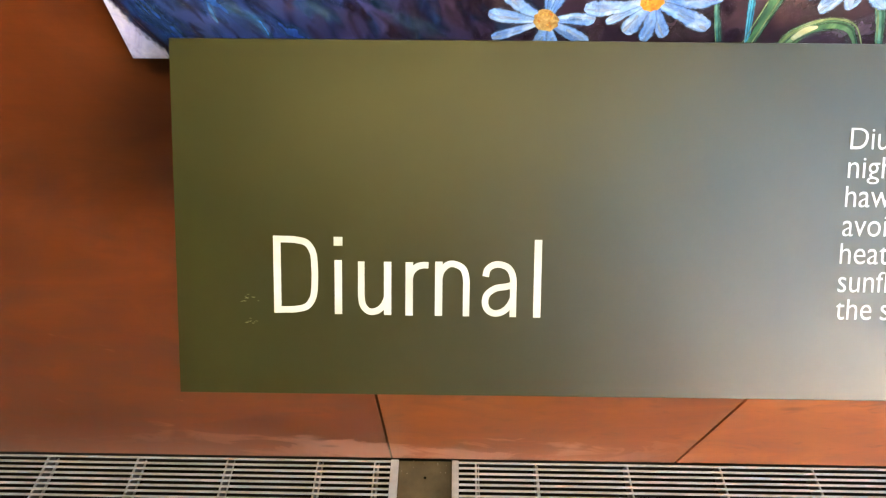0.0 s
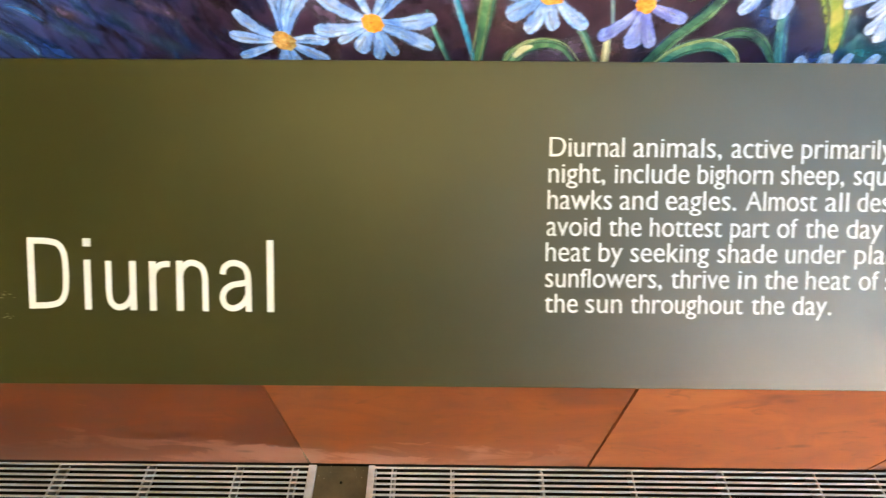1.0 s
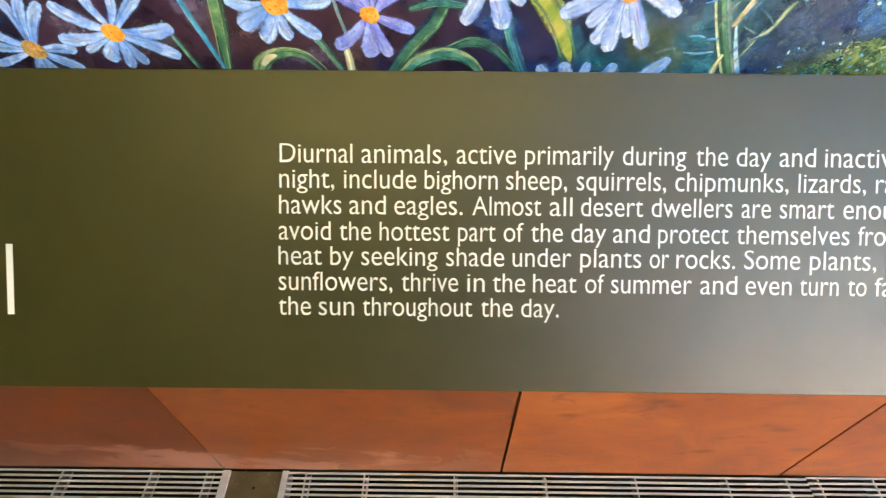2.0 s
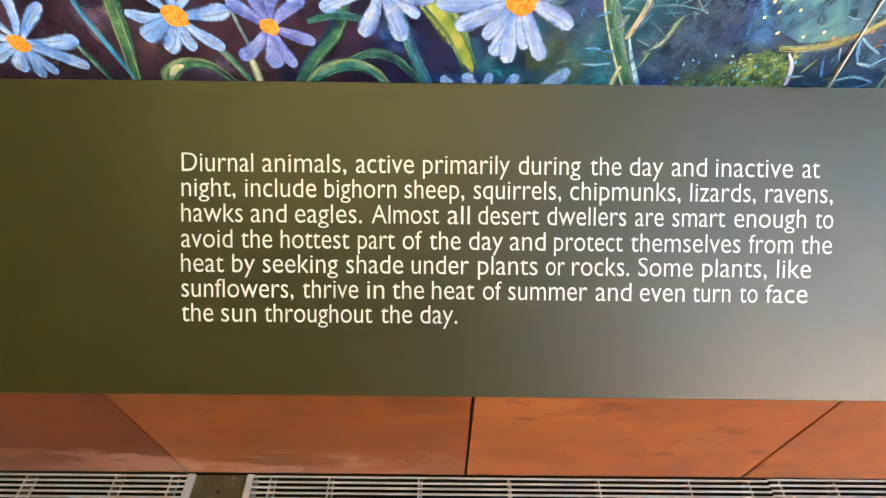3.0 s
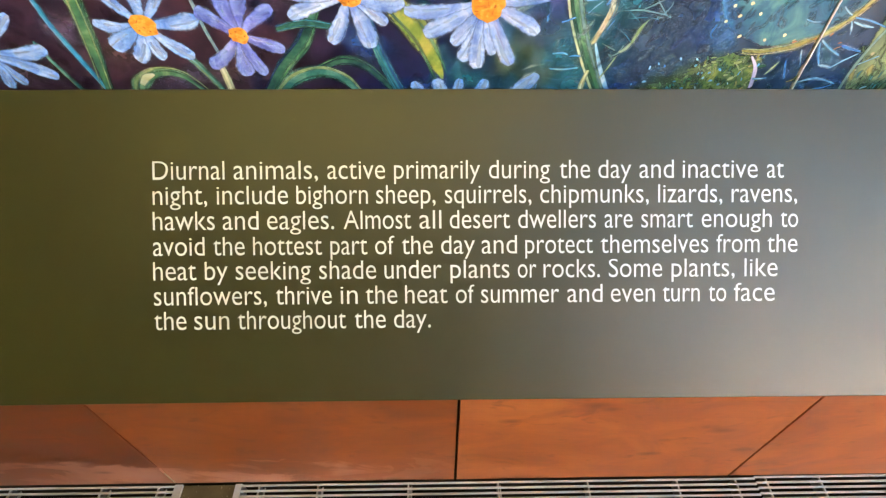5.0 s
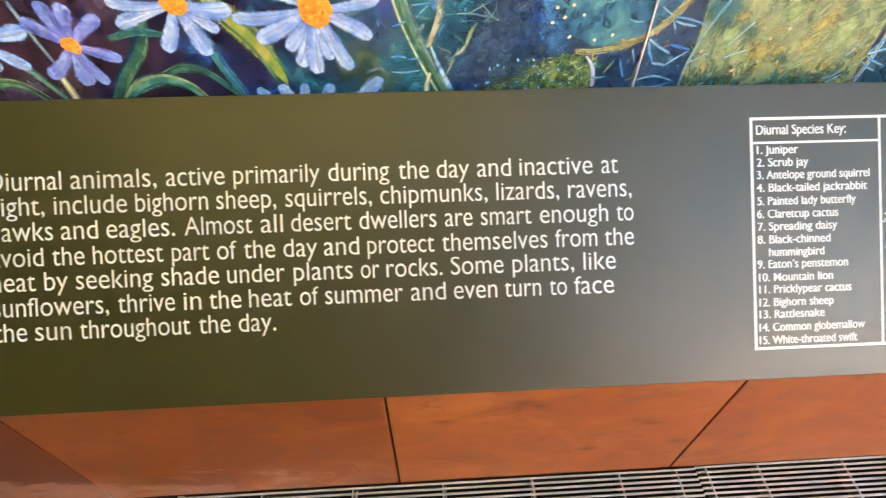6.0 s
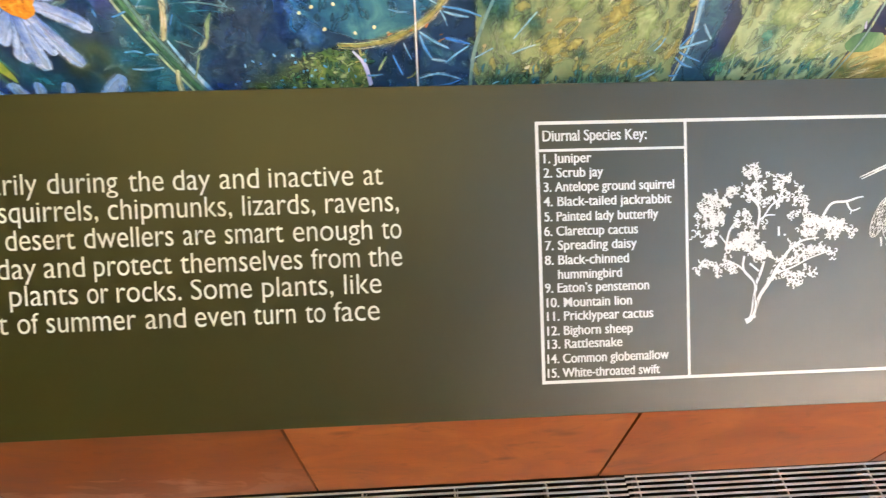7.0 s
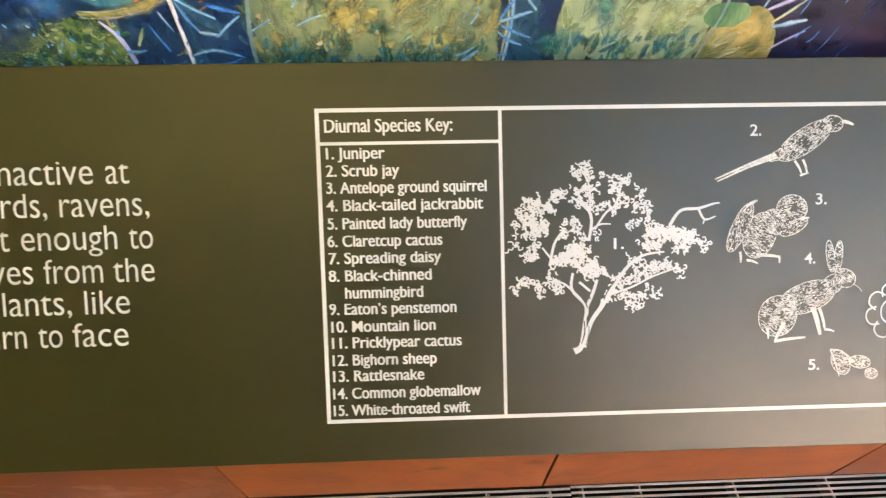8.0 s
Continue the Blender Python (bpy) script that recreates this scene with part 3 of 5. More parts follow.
pen(-0.0347, (((0, -0.0012), (0, LOW - 0.0012)), PEN), (((0, 0.0290), (0.0016, 0.0370), (0.0060, 0.0420), (0.0115, 0.0440), (0.0170, 0.0440)), 0.0058))
pen(-0.0085, (((0, -0.0012), (0, LOW - 0.0004)), PEN), (((0, 0.0310), (0.0025, 0.0394), (0.0085, 0.0449), (0.0150, 0.0450), (0.0215, 0.0411), (0.0243, 0.0325), (0.0245, 0.020), (0.0245, -0.0014)), 0.0058))
pen(0.0325, (((0.0005, 0.0345), (0.0022, 0.0410), (0.0080, 0.0450), (0.0150, 0.0450), (0.0215, 0.0414), (0.0248, 0.0334), (0.0252, 0.020), (0.0252, -0.0016)), 0.0058), (((0.0252, 0.0275), (0.0185, 0.0256), (0.0095, 0.0240), (0.0025, 0.0190), (0.0003, 0.0118), (0.0025, 0.0050), (0.0085, 0.0016), (0.0155, 0.0030), (0.0215, 0.0080), (0.0252, 0.0150)), 0.0058))
pen(0.0790, (((0, -0.0018), (0, HIGH - 0.0014)), PEN))

random.seed(11)
bm = bmesh.new()
for pts, w in ((((338, 812), (366, 790), (380, 700), (384, 630), (332, 566), (336, 500)), (34, 26, 20, 18, 14, 12)), (((375, 796), (402, 700), (446, 632), (490, 556), (548, 476), (606, 436), (684, 424)), (22, 20, 22, 20, 16, 12, 8)),
               (((386, 640), (412, 578), (428, 528)), (16, 16, 12)), (((360, 536), (402, 574)), (12, 12)), (((250, 470), (268, 384), (304, 330)), (14, 12, 8)), (((258, 446), (222, 398)), (10, 8)),
               (((398, 376), (406, 272), (338, 204)), (14, 14, 10)), (((404, 336), (440, 312), (482, 311)), (10, 9, 6)), (((420, 332), (462, 268), (500, 236), (522, 160)), (10, 10, 12, 8)),
               (((402, 262), (402, 164), (362, 76)), (8, 8, 6)), (((704, 322), (746, 264), (815, 256), (868, 240), (896, 236)), (16, 14, 14, 10, 7)), (((815, 260), (838, 300), (880, 288)), (12, 11, 6)),
               (((838, 298), (832, 318)), (9, 5)), (((470, 590), (560, 560), (640, 520), (740, 486)), (12, 10, 9, 7)), (((330, 566), (300, 540), (262, 530)), (12, 9, 6))):
    ribbon(bm, [on_tree(*p) for p in pts], [v * U * 0.8 for v in w], sign_put, 5)
CROWN = ((375, 90, 36, 20), (385, 122, 46, 18), (410, 165, 30, 22), (365, 182, 24, 22), (395, 225, 32, 18), (300, 182, 36, 18), (268, 205, 16, 16), (345, 222, 18, 16), (515, 140, 36, 24), (500, 176, 26, 14), (526, 226, 32, 22),
         (590, 196, 14, 20), (600, 245, 32, 24), (615, 286, 18, 16), (565, 312, 28, 12), (460, 122, 10, 8), (466, 232, 8, 14), (490, 256, 18, 10), (425, 258, 10, 14))
WEST = ((190, 215, 34, 14), (226, 236, 38, 18), (176, 266, 44, 26), (162, 306, 42, 22), (216, 306, 40, 26), (186, 346, 36, 18), (260, 256, 18, 12), (230, 330, 26, 18), (118, 386, 9, 24), (186, 396, 24, 18), (160, 432, 32, 13), (192, 440, 14, 14),
        (336, 300, 28, 14), (350, 326, 18, 12), (300, 332, 14, 22), (376, 356, 20, 12), (430, 356, 10, 8), (260, 512, 22, 16), (150, 530, 30, 18), (120, 560, 13, 10), (206, 552, 28, 18), (206, 584, 12, 12), (266, 562, 30, 20))
EAST = ((790, 346, 18, 14), (832, 390, 24, 15), (846, 412, 9, 10), (608, 402, 24, 12), (742, 416, 34, 18), (572, 460, 30, 14), (640, 480, 44, 22), (702, 480, 34, 18), (746, 502, 18, 18), (600, 510, 34, 16), (512, 530, 40, 14), (560, 530, 34, 14),
        (490, 566, 24, 16), (480, 600, 28, 14), (540, 590, 28, 14), (555, 632, 36, 18), (592, 606, 24, 12), (648, 592, 22, 10), (626, 556, 9, 8))
HEART = ((350, 410, 46, 26), (330, 442, 48, 22), (400, 484, 40, 34), (284, 450, 28, 16), (450, 496, 10, 16), (655, 345, 38, 22), (710, 356, 42, 28), (762, 372, 36, 26), (642, 386, 28, 16))
for clumps, loose in ((CROWN, 50), (WEST, 48), (EAST, 46), (HEART, 20)):
    for cx, cy, rx, ry in clumps:
        for _ in range(4 + int(rx * ry / loose)):
            a, r = random.uniform(0, math.tau), 1.02 * math.sqrt(random.random())
            x, y = on_tree(cx + rx * r * math.cos(a), cy + ry * r * math.sin(a))
            if random.random() < (0.15 if loose > 20 else 0.30):
                blob(bm, x, y, random.uniform(5, 11) * U, random.uniform(4, 7) * U, random.uniform(0, 3), sign_put, 0.45, 8)
                continue
            # a small pointed leaf drawn as a bent, broken outline
            h, px, py = random.uniform(0, math.tau), x, y
            rim = [(px, py)]
            for k in range(random.choice((2, 3, 3, 4))):
                d = random.uniform(7, 14) * U
                px, py = px + d * math.cos(h), py + d * math.sin(h)
                rim.append((px, py))
                h += random.choice((-1, 1, 1)) * random.uniform(0.9, 1.9)
            ribbon(bm, rim, [random.uniform(4.5, 7.0) * U for _ in rim], sign_put, 2)
tree = part("printed_tree", bm, INK, sign, "white line drawing of a gnarled tree")
bm = bmesh.new()
for pts, w in ((((366, 782), (378, 740), (377, 690)), (3, 6, 4)), (((388, 716), (390, 680), (402, 650)), (4, 7, 4)), (((390, 640), (378, 610), (348, 574)), (3, 6, 3)), (((452, 610), (470, 570), (500, 530)), (3, 5, 3)),
               (((382, 790), (392, 752), (396, 712)), (3, 4, 3)), (((404, 664), (424, 636), (436, 600)), (4, 8, 4)), (((372, 560), (392, 580), (400, 606)), (4, 8, 4))):
    ribbon(bm, [on_tree(*p) for p in pts], [v * U for v in w], sign_put, 5)
tagged(part("bark_line", bm, OLIVE, tree, "dark bark lines of the drawn trunk"), kind="stuff")
for text, a, b, s in (("1.", 1.3485, 1.3566, 0.0141), ("2.", 1.4574, 1.4664, 0.1010), ("3.", 1.5110, 1.5200, 0.0463), ("4.", 1.5025, 1.5115, -0.0008), ("5.", 1.5070, 1.5160, -0.0873)):
    bm = bmesh.new()
    write(bm, text, a, b, s, 0.0088, 0.016)
    part("key_number", bm, INK, sign)


def on_key(cx, cy):
    return 1.4619 + (cx - 230) * 0.000222, 0.1010 - (cy - 133) * 0.000213


def motif(ovals, bars, label):
    """A plain printed emblem: overlapping stippled ovals and short bars, in units of the drawing."""
    bm = bmesh.new()

    def within(px, py, skip):
        for k, (cx, cy, rx, ry, turn) in enumerate(ovals):
            dx, dy = px - cx, py - cy
            u, v = dx * math.cos(turn) + dy * math.sin(turn), -dx * math.sin(turn) + dy * math.cos(turn)
            if k != skip and (u / rx) ** 2 + (v / ry) ** 2 < 0.94:
                return True
        return False
    for k, (cx, cy, rx, ry, turn) in enumerate(ovals):
        c, d = math.cos(turn), math.sin(turn)
        n = 40
        ring = [(cx + rx * math.cos(a) * c - ry * math.sin(a) * d, cy + rx * math.cos(a) * d + ry * math.sin(a) * c) for a in (math.tau * j / n for j in range(n + 1))]
        for p, q in zip(ring, ring[1:]):
            if not within(*p, k):
                w = random.uniform(0.0004, 0.0010)
                ribbon(bm, [on_key(*p), on_key(*q)], [w, w], sign_put, 1)
        for _ in range(int(rx * ry * 0.14)):
            a, r = random.uniform(0, math.tau), math.sqrt(random.random()) * 0.96
            u, v = rx * r * math.cos(a), ry * r * math.sin(a)
            px, py = cx + u * c - v * d, cy + u * d + v * c
            # the stipple lies in soft drifts
            if noise.noise(Vector((px * 0.028, py * 0.028, cx))) < random.uniform(-0.65, 0.25):
                continue
            x, y = on_key(px, py)
            blob(bm, x, y, random.uniform(0.0005, 0.0017), random.uniform(0.00018, 0.00036), -turn + random.uniform(-0.5, 0.5), sign_put, 0.3, 5)
    for xa, ya, xb, yb, w in bars:
        ribbon(bm, [on_key(xa, ya), on_key((xa + xb) / 2 + 2, (ya + yb) / 2 - 2), on_key(xb, yb)], [w * 0.000215, w * 0.0002, w * 0.00012], sign_put, 3)
    part("printed_emblem", bm, INK_SOFT, sign, label)


motif([(410, 152, 118, 44, -0.60), (508, 92, 38, 30, 0.0), (330, 196, 60, 18, -0.45)],
      [(542, 84, 584, 97, 13), (300, 198, 84, 290, 9), (306, 204, 92, 298, 8), (312, 212, 150, 268, 7), (372, 226, 400, 280, 10), (402, 222, 418, 276, 10), (392, 282, 424, 272, 8)], "small grey-white printed emblem of two ovals with bars")
motif([(248, 500, 58, 88, 0.35), (176, 470, 98, 30, -1.15), (364, 404, 56, 52, 0.0), (372, 472, 56, 24, -0.5), (304, 452, 52, 46, 0.6)],
      [(196, 392, 238, 370, 12), (176, 560, 178, 602, 10), (200, 592, 242, 606, 10), (236, 574, 320, 582, 13), (318, 578, 320, 606, 9), (398, 444, 428, 438, 9)], "small grey-white printed emblem of four ovals")
motif([(316, 806, 70, 78, 0.3), (424, 738, 112, 56, -0.35), (562, 668, 42, 34, 0.45), (508, 584, 15, 60, -0.12), (537, 588, 15, 62, 0.10), (518, 690, 40, 34, -0.9)],
      [(446, 776, 474, 882, 20), (470, 780, 492, 862, 12), (490, 862, 526, 870, 9), (340, 830, 308, 896, 16), (304, 902, 420, 890, 12), (276, 850, 282, 892, 10), (600, 694, 628, 722, 3)], "small grey-white printed emblem of several ovals")
motif([(552, 990, 32, 50, -0.45), (624, 990, 40, 24, 0.2), (668, 1036, 24, 20, 0.3)],
      [(512, 940, 560, 948, 7), (514, 944, 548, 1044, 6), (560, 950, 600, 990, 6)], "small white printed emblem of ragged ovals")
bm = bmesh.new()
for k in range(8):
    a = math.tau * k / 8 + 0.2
    cx, cs = 1.577 + 0.016 * math.cos(a), -0.041 + 0.016 * math.sin(a)
    ribbon(bm, [(cx + 0.0075 * math.cos(a + d), cs + 0.0075 * math.sin(a + d)) for d in (-1.9, -0.9, 0, 0.9, 1.9)], [0.0014] * 5, sign_put, 4)
ribbon(bm, [(1.577 + 0.011 * math.cos(k), -0.041 + 0.011 * math.sin(k)) for k in (0, 0.9, 1.8, 2.7, 3.6, 4.5, 5.4, 6.3)], [0.0013] * 8, sign_put, 4)
part("printed_flower", bm, INK, sign, "white outline drawing of a round flower")
# scuffs on the print
random.seed(3)
for cx, cs in ((-0.1785, -0.0625), (-0.1764, -0.0839)):
    bm = bmesh.new()
    for _ in range(9):
        blob(bm, cx + random.gauss(0, 0.0045), cs + random.gauss(0, 0.0018), random.uniform(0.0004, 0.0022), 0.00035, random.uniform(-0.3, 0.3), sign_put, 0.4, 6)
    part("scuff", bm, SCUFF, sign, "faint pale scuff mark")

# ---- mural ----
MX0, MX1, SEAM, MZ0, MZ1, FACE = -0.312, 2.75, 1.012, 1.290, 2.75, 0.480
mural = tagged(new("mural"), "painted mural panels of daisies and cactus pads on dark ground", "mural")
part("mural_panel", box((MX0, FACE, MZ0), (SEAM - 0.0012, WALL_Y - 0.001, MZ1), 0.0012), GROUND, mural, "dark painted panel with pale blue daisies")
part("mural_panel", box((SEAM + 0.0012, FACE, MZ0), (MX1, WALL_Y - 0.001, MZ1), 0.0012), GROUND, mural, "painted panel with green cactus pads")
UP = 0.010
depth = [0.0003]


def stroke_put(step=1.5e-6):
    depth[0] += step
    y = FACE - depth[0]
    return lambda x, z: (min(max(x, MX0 + 0.001), MX1), y, max(z + UP, MZ0 + 0.001))


def tinted(name, bm, mats, parent, label=""):
    ob = part(name, bm, mats[0], parent, label)
    for m in mats[1:]:
        ob.data.materials.append(m)
    return ob


def lay(bm, pts, widths, slot=0, step=1.5e-6, ragged=0.10, smooth=8):
    """One brush stroke with an uneven edge, in the colour of that slot."""
    had = len(bm.faces)
    ribbon(bm, pts, [w * (1 + ragged * random.uniform(-1, 1)) for w in widths], stroke_put(step), smooth, True)
    bm.faces.ensure_lookup_table()
    for f in bm.faces[had:]:
        f.material_index = slot


def beside(pts, off):
    """A line that runs along another at a distance."""
    out = []
    for k, (x, z) in enumerate(pts):
        xa, za = pts[max(k - 1, 0)]
        xb, zb = pts[min(k + 1, len(pts) - 1)]
        l = math.hypot(xb - xa, zb - za) or 1
        out.append((x - (zb - za) / l * off, z + (xb - xa) / l * off))
    return out


def brush(name, mat, strokes, label=""):
    bm = bmesh.new()
    for pts, widths in strokes:
        lay(bm, pts, widths)
    return part(name, bm, thin(mat, 1.0, True), mural, label)


def leaf(name, pts, widths, mats, label="", seed=0):
    """A leaf or stem: body, dark flank, light flank and a few streaks."""
    random.seed(seed + int(abs(pts[0][0]) * 999))
    bm = bmesh.new()
    lay(bm, pts, widths)
    w = max(widths)
    lay(bm, beside(pts, w * 0.24), [v * 0.36 for v in widths], 1, ragged=0.25)
    lay(bm, beside(pts, -w * 0.27), [v * 0.18 for v in widths], 2, ragged=0.4)
    for k in range(1):
        a = random.uniform(-0.3, 0.3) * w
        cut = pts[k % 2: len(pts) - (k // 2) % 2]
        if len(cut) > 1:
            lay(bm, beside(cut, a), [w * 0.16] * len(cut), random.choice((1, 2, 2)))
    return tinted(name, bm, [thin(mats[0], 1.0, True)] + [thin(m) for m in mats[1:]], mural, label)


def patch(name, mat, x, z, rx, rz, power=2.0, turn=0.0, label="", lumps=0.03, inner=0.9, cover_most=1.0):
    bm = bmesh.new()
    cover = bm.verts.layers.float.new("cover")
    put = stroke_put()
    n = 56
    vs = []
    for k in range(n):
        a = math.tau * k / n
        c, s = math.cos(a), math.sin(a)
        w = 1 + lumps * noise.noise(Vector((x * 31 + 2.2 * c, z * 17 + 2.2 * s, 0.3))) + 0.4 * lumps * noise.noise(Vector((x * 31 + 9 * c, z * 17 + 9 * s, 0.3)))
        px = rx * w * math.copysign(abs(c) ** (2 / power), c)
        pz = rz * w * math.copysign(abs(s) ** (2 / power), s)
        vs.append([bm.verts.new(put(x + g * (px * math.cos(turn) - pz * math.sin(turn)), z + g * (px * math.sin(turn) + pz * math.cos(turn)))) for g in (1.0, inner)])
    for a, b in zip(vs, vs[1:] + vs[:1]):
        a[1][cover] = 1.0
        bm.faces.new((a[0], b[0], b[1], a[1]))
    bm.faces.new([v[1] for v in vs])
    return part(name, bm, thin(mat, cover_most) if inner < 0.8 else thin(mat, 1.0, True), mural, label)


def haze(mat, *spots, most=0.85):
    """Broad soft clouds of thin paint."""
    for x, z, rx, rz, turn in spots:
        patch("painted_haze", mat, x, z, rx, rz, 2.0, turn, "", 0.5, 0.2, most)


def dashes(name, mats, count, spread, length, width, lean, seed, label="", inside=None):
    """Many loose brush marks over a stretch of the mural, in several tones."""
    random.seed(seed)
    x0, x1, z0, z1 = spread
    bm = bmesh.new()
    for _ in range(count):
        x, z, a = random.uniform(x0, x1), random.uniform(z0, z1), radians(random.gauss(*lean))
        if inside and not inside(x, z):
            continue
        l = random.uniform(*length)
        bend = random.uniform(-0.15, 0.15) * l
        w = width * random.uniform(0.6, 1.3)
        pts = ((x, z), (x + l / 2 * math.cos(a) - bend * math.sin(a), z + l / 2 * math.sin(a) + bend * math.cos(a)), (x + l * math.cos(a), z + l * math.sin(a)))
        lay(bm, pts, (w * 0.45, w, w * 0.3), random.randrange(len(mats)), 5e-7, 0.2, 3)
    soft = [thin(m, 0.55 if "ground" in name else 0.85 if "stroke" in name else 1.0, "fleck" in name) for m in mats]
    return tagged(tinted(name, bm, soft, mural, label), kind="stuff")


# loose ground strokes
patch("painted_wash", LILAC, -0.306, 1.360, 0.028, 0.100, 4.0, 0.10, "pale lilac corner of the painting", 0.12)
random.seed(17)
leaf("painted_edge", ((-0.308, 1.378), (-0.290, 1.341), (-0.275, 1.315), (-0.254, 1.287), (-0.236, 1.268)), (0.028, 0.042, 0.042, 0.034, 0.026), [NAVY, INKBLUE, PLUM], "dark slanting edge of the lilac corner")
dashes("ground_stroke", [INKBLUE, SLATE, INKBLUE, NAVY, NAVY, STROKE_BLUE], 120, (-0.29, -0.02, 1.28, 1.46), (0.02, 0.06), 0.0130, (-48, 14), 22)
dashes("ground_stroke", [PLUM, NAVY, PLUM], 60, (-0.27, 0.06, 1.28, 1.44), (0.016, 0.05), 0.0110, (-52, 16), 21)
dashes("ground_stroke", [PLUM, PLUM, NAVY], 90, (-0.10, 0.07, 1.28, 1.44), (0.02, 0.05), 0.0170, (-56, 20), 29)
dashes("ground_stroke", [PLUM, BROWN, BROWN, PLUM], 64, (0.02, 0.48, 1.28, 1.46), (0.014, 0.045), 0.0288, (60, 60), 27)
dashes("ground_stroke", [PLUM, NAVY, PLUM, NAVY], 48, (0.44, 0.64, 1.28, 1.46), (0.012, 0.035), 0.0198, (-60, 25), 23)
dashes("ground_stroke", [PAD_DARK, PAD_DARK, DEEP, DEEP], 64, (0.62, 0.80, 1.28, 1.46), (0.012, 0.036), 0.0234, (75, 30), 24)
dashes("ground_stroke", [PAD_DARK, DEEP, NAVY, DEEP], 152, (0.80, 1.06, 1.28, 1.46), (0.006, 0.020), 0.0126, (35, 45), 25)
dashes("ground_stroke", [STROKE_BLUE, SPINE_DIM, TEAL], 44, (0.732, 0.770, 1.29, 1.38), (0.010, 0.024), 0.0022, (3, 12), 26)
dashes("ground_stroke", [PLUM, INKBLUE, PLUM], 64, (1.47, 1.70, 1.28, 1.46), (0.010, 0.035), 0.0162, (50, 40), 28)

haze(MAUVE, (0.263, 1.367, 0.030, 0.024, 0.4), (0.36, 1.312, 0.05, 0.016, 0.1), (0.14, 1.345, 0.03, 0.03, 0.8), (0.48, 1.40, 0.03, 0.02, 0.0))
haze(BROWN, (0.21, 1.320, 0.04, 0.02, 0.3), (0.31, 1.338, 0.03, 0.018, 0.0), (0.41, 1.315, 0.03, 0.02, 0.0), (0.10, 1.29, 0.04, 0.015, 0.0))
haze(VIOLET, (0.739, 1.382, 0.030, 0.024, 0.2), most=0.6)
haze(SLATE, (-0.19, 1.325, 0.030, 0.009, -0.8), (-0.12, 1.330, 0.026, 0.009, -0.6), (-0.035, 1.318, 0.034, 0.008, -0.4), (-0.07, 1.345, 0.02, 0.008, -0.7), most=0.6)
haze(MAUVE, (-0.025, 1.350, 0.030, 0.006, -0.35), (0.055, 1.325, 0.004, 0.020, 0.2), (-0.12, 1.348, 0.018, 0.008, -0.7), most=0.7)
haze(INKBLUE, (-0.22, 1.345, 0.05, 0.012, -0.8), (-0.15, 1.31, 0.04, 0.010, -0.7), (0.56, 1.345, 0.04, 0.02, -0.4), (0.895, 1.385, 0.022, 0.06, 0.1), (0.62, 1.30, 0.05, 0.014, 0.0), (0.83, 1.30, 0.03, 0.016, 0.0))
haze(OLIVE_DARK, (0.722, 1.345, 0.022, 0.034, 0.2), (0.735, 1.31, 0.026, 0.022, 0.0), (0.70, 1.325, 0.018, 0.02, 0.0), most=0.7)
haze(TEAL, (0.752, 1.341, 0.026, 0.034, 0.3), (0.768, 1.30, 0.03, 0.018, 0.0), (0.66, 1.31, 0.03, 0.012, 0.0), (0.82, 1.395, 0.03, 0.03, 0.3), most=0.7)
haze(SLATE, (0.845, 1.350, 0.050, 0.040, 0.3), (0.875, 1.375, 0.04, 0.03, 0.5), (0.85, 1.315, 0.05, 0.025, 0.0), (0.735, 1.36, 0.03, 0.03, 0.2), most=0.8)

# stems and leaves
GREENS, TEALS = [LEAF, LEAF_DARK, SAGE], [LEAF_TEAL, LEAF_DARK, SAGE]
leaf("painted_stem", ((0.247, 1.43), (0.253, 1.375), (0.266, 1.33), (0.279, 1.29)), (0.006, 0.007, 0.007, 0.006), [STEM_CYAN, TEAL, SPINE])
leaf("painted_leaf", ((0.290, 1.47), (0.289, 1.40), (0.284, 1.345), (0.276, 1.292)), (0.014, 0.022, 0.017, 0.003), GREENS)
leaf("painted_stem", ((0.228, 1.352), (0.236, 1.33), (0.253, 1.292)), (0.003, 0.006, 0.007), [LEAF_TEAL, LEAF_DARK, SAGE])
leaf("painted_stem", ((0.352, 1.357), (0.378, 1.332), (0.402, 1.292)), (0.006, 0.009, 0.008), TEALS)
leaf("painted_stem", ((0.404, 1.330), (0.407, 1.312), (0.409, 1.285)), (0.007, 0.010, 0.009), [CREAM, STEM_PALE, CREAM])
leaf("painted_leaf", ((0.309, 1.290), (0.316, 1.307), (0.338, 1.318), (0.362, 1.314), (0.382, 1.292)), (0.016, 0.020, 0.013, 0.008, 0.002), [LEAF, SAGE, LEAF_DARK])
brush("painted_highlight", CREAM, [(((0.315, 1.304), (0.323, 1.312), (0.333, 1.316)), (0.006, 0.011, 0.003))])
leaf("painted_stem", ((0.396, 1.40), (0.402, 1.36), (0.411, 1.325)), (0.005, 0.005, 0.004), [SPINE_DIM, LEAF_DARK, SPINE])
leaf("painted_leaf", ((0.512, 1.385), (0.496, 1.352), (0.468, 1.322), (0.440, 1.285)), (0.010, 0.020, 0.017, 0.008), [LEAF_DARK, LEAF, NAVY])
leaf("painted_leaf", ((0.500, 1.318), (0.530, 1.330), (0.556, 1.322), (0.580, 1.296)), (0.006, 0.013, 0.012, 0.004), [LEAF_DARK, LEAF, NAVY])
leaf("painted_leaf", ((0.455, 1.287), (0.478, 1.310), (0.508, 1.318), (0.532, 1.308), (0.546, 1.286)), (0.012, 0.017, 0.016, 0.012, 0.005), [LEAF_TEAL, SAGE, LEAF_DARK])
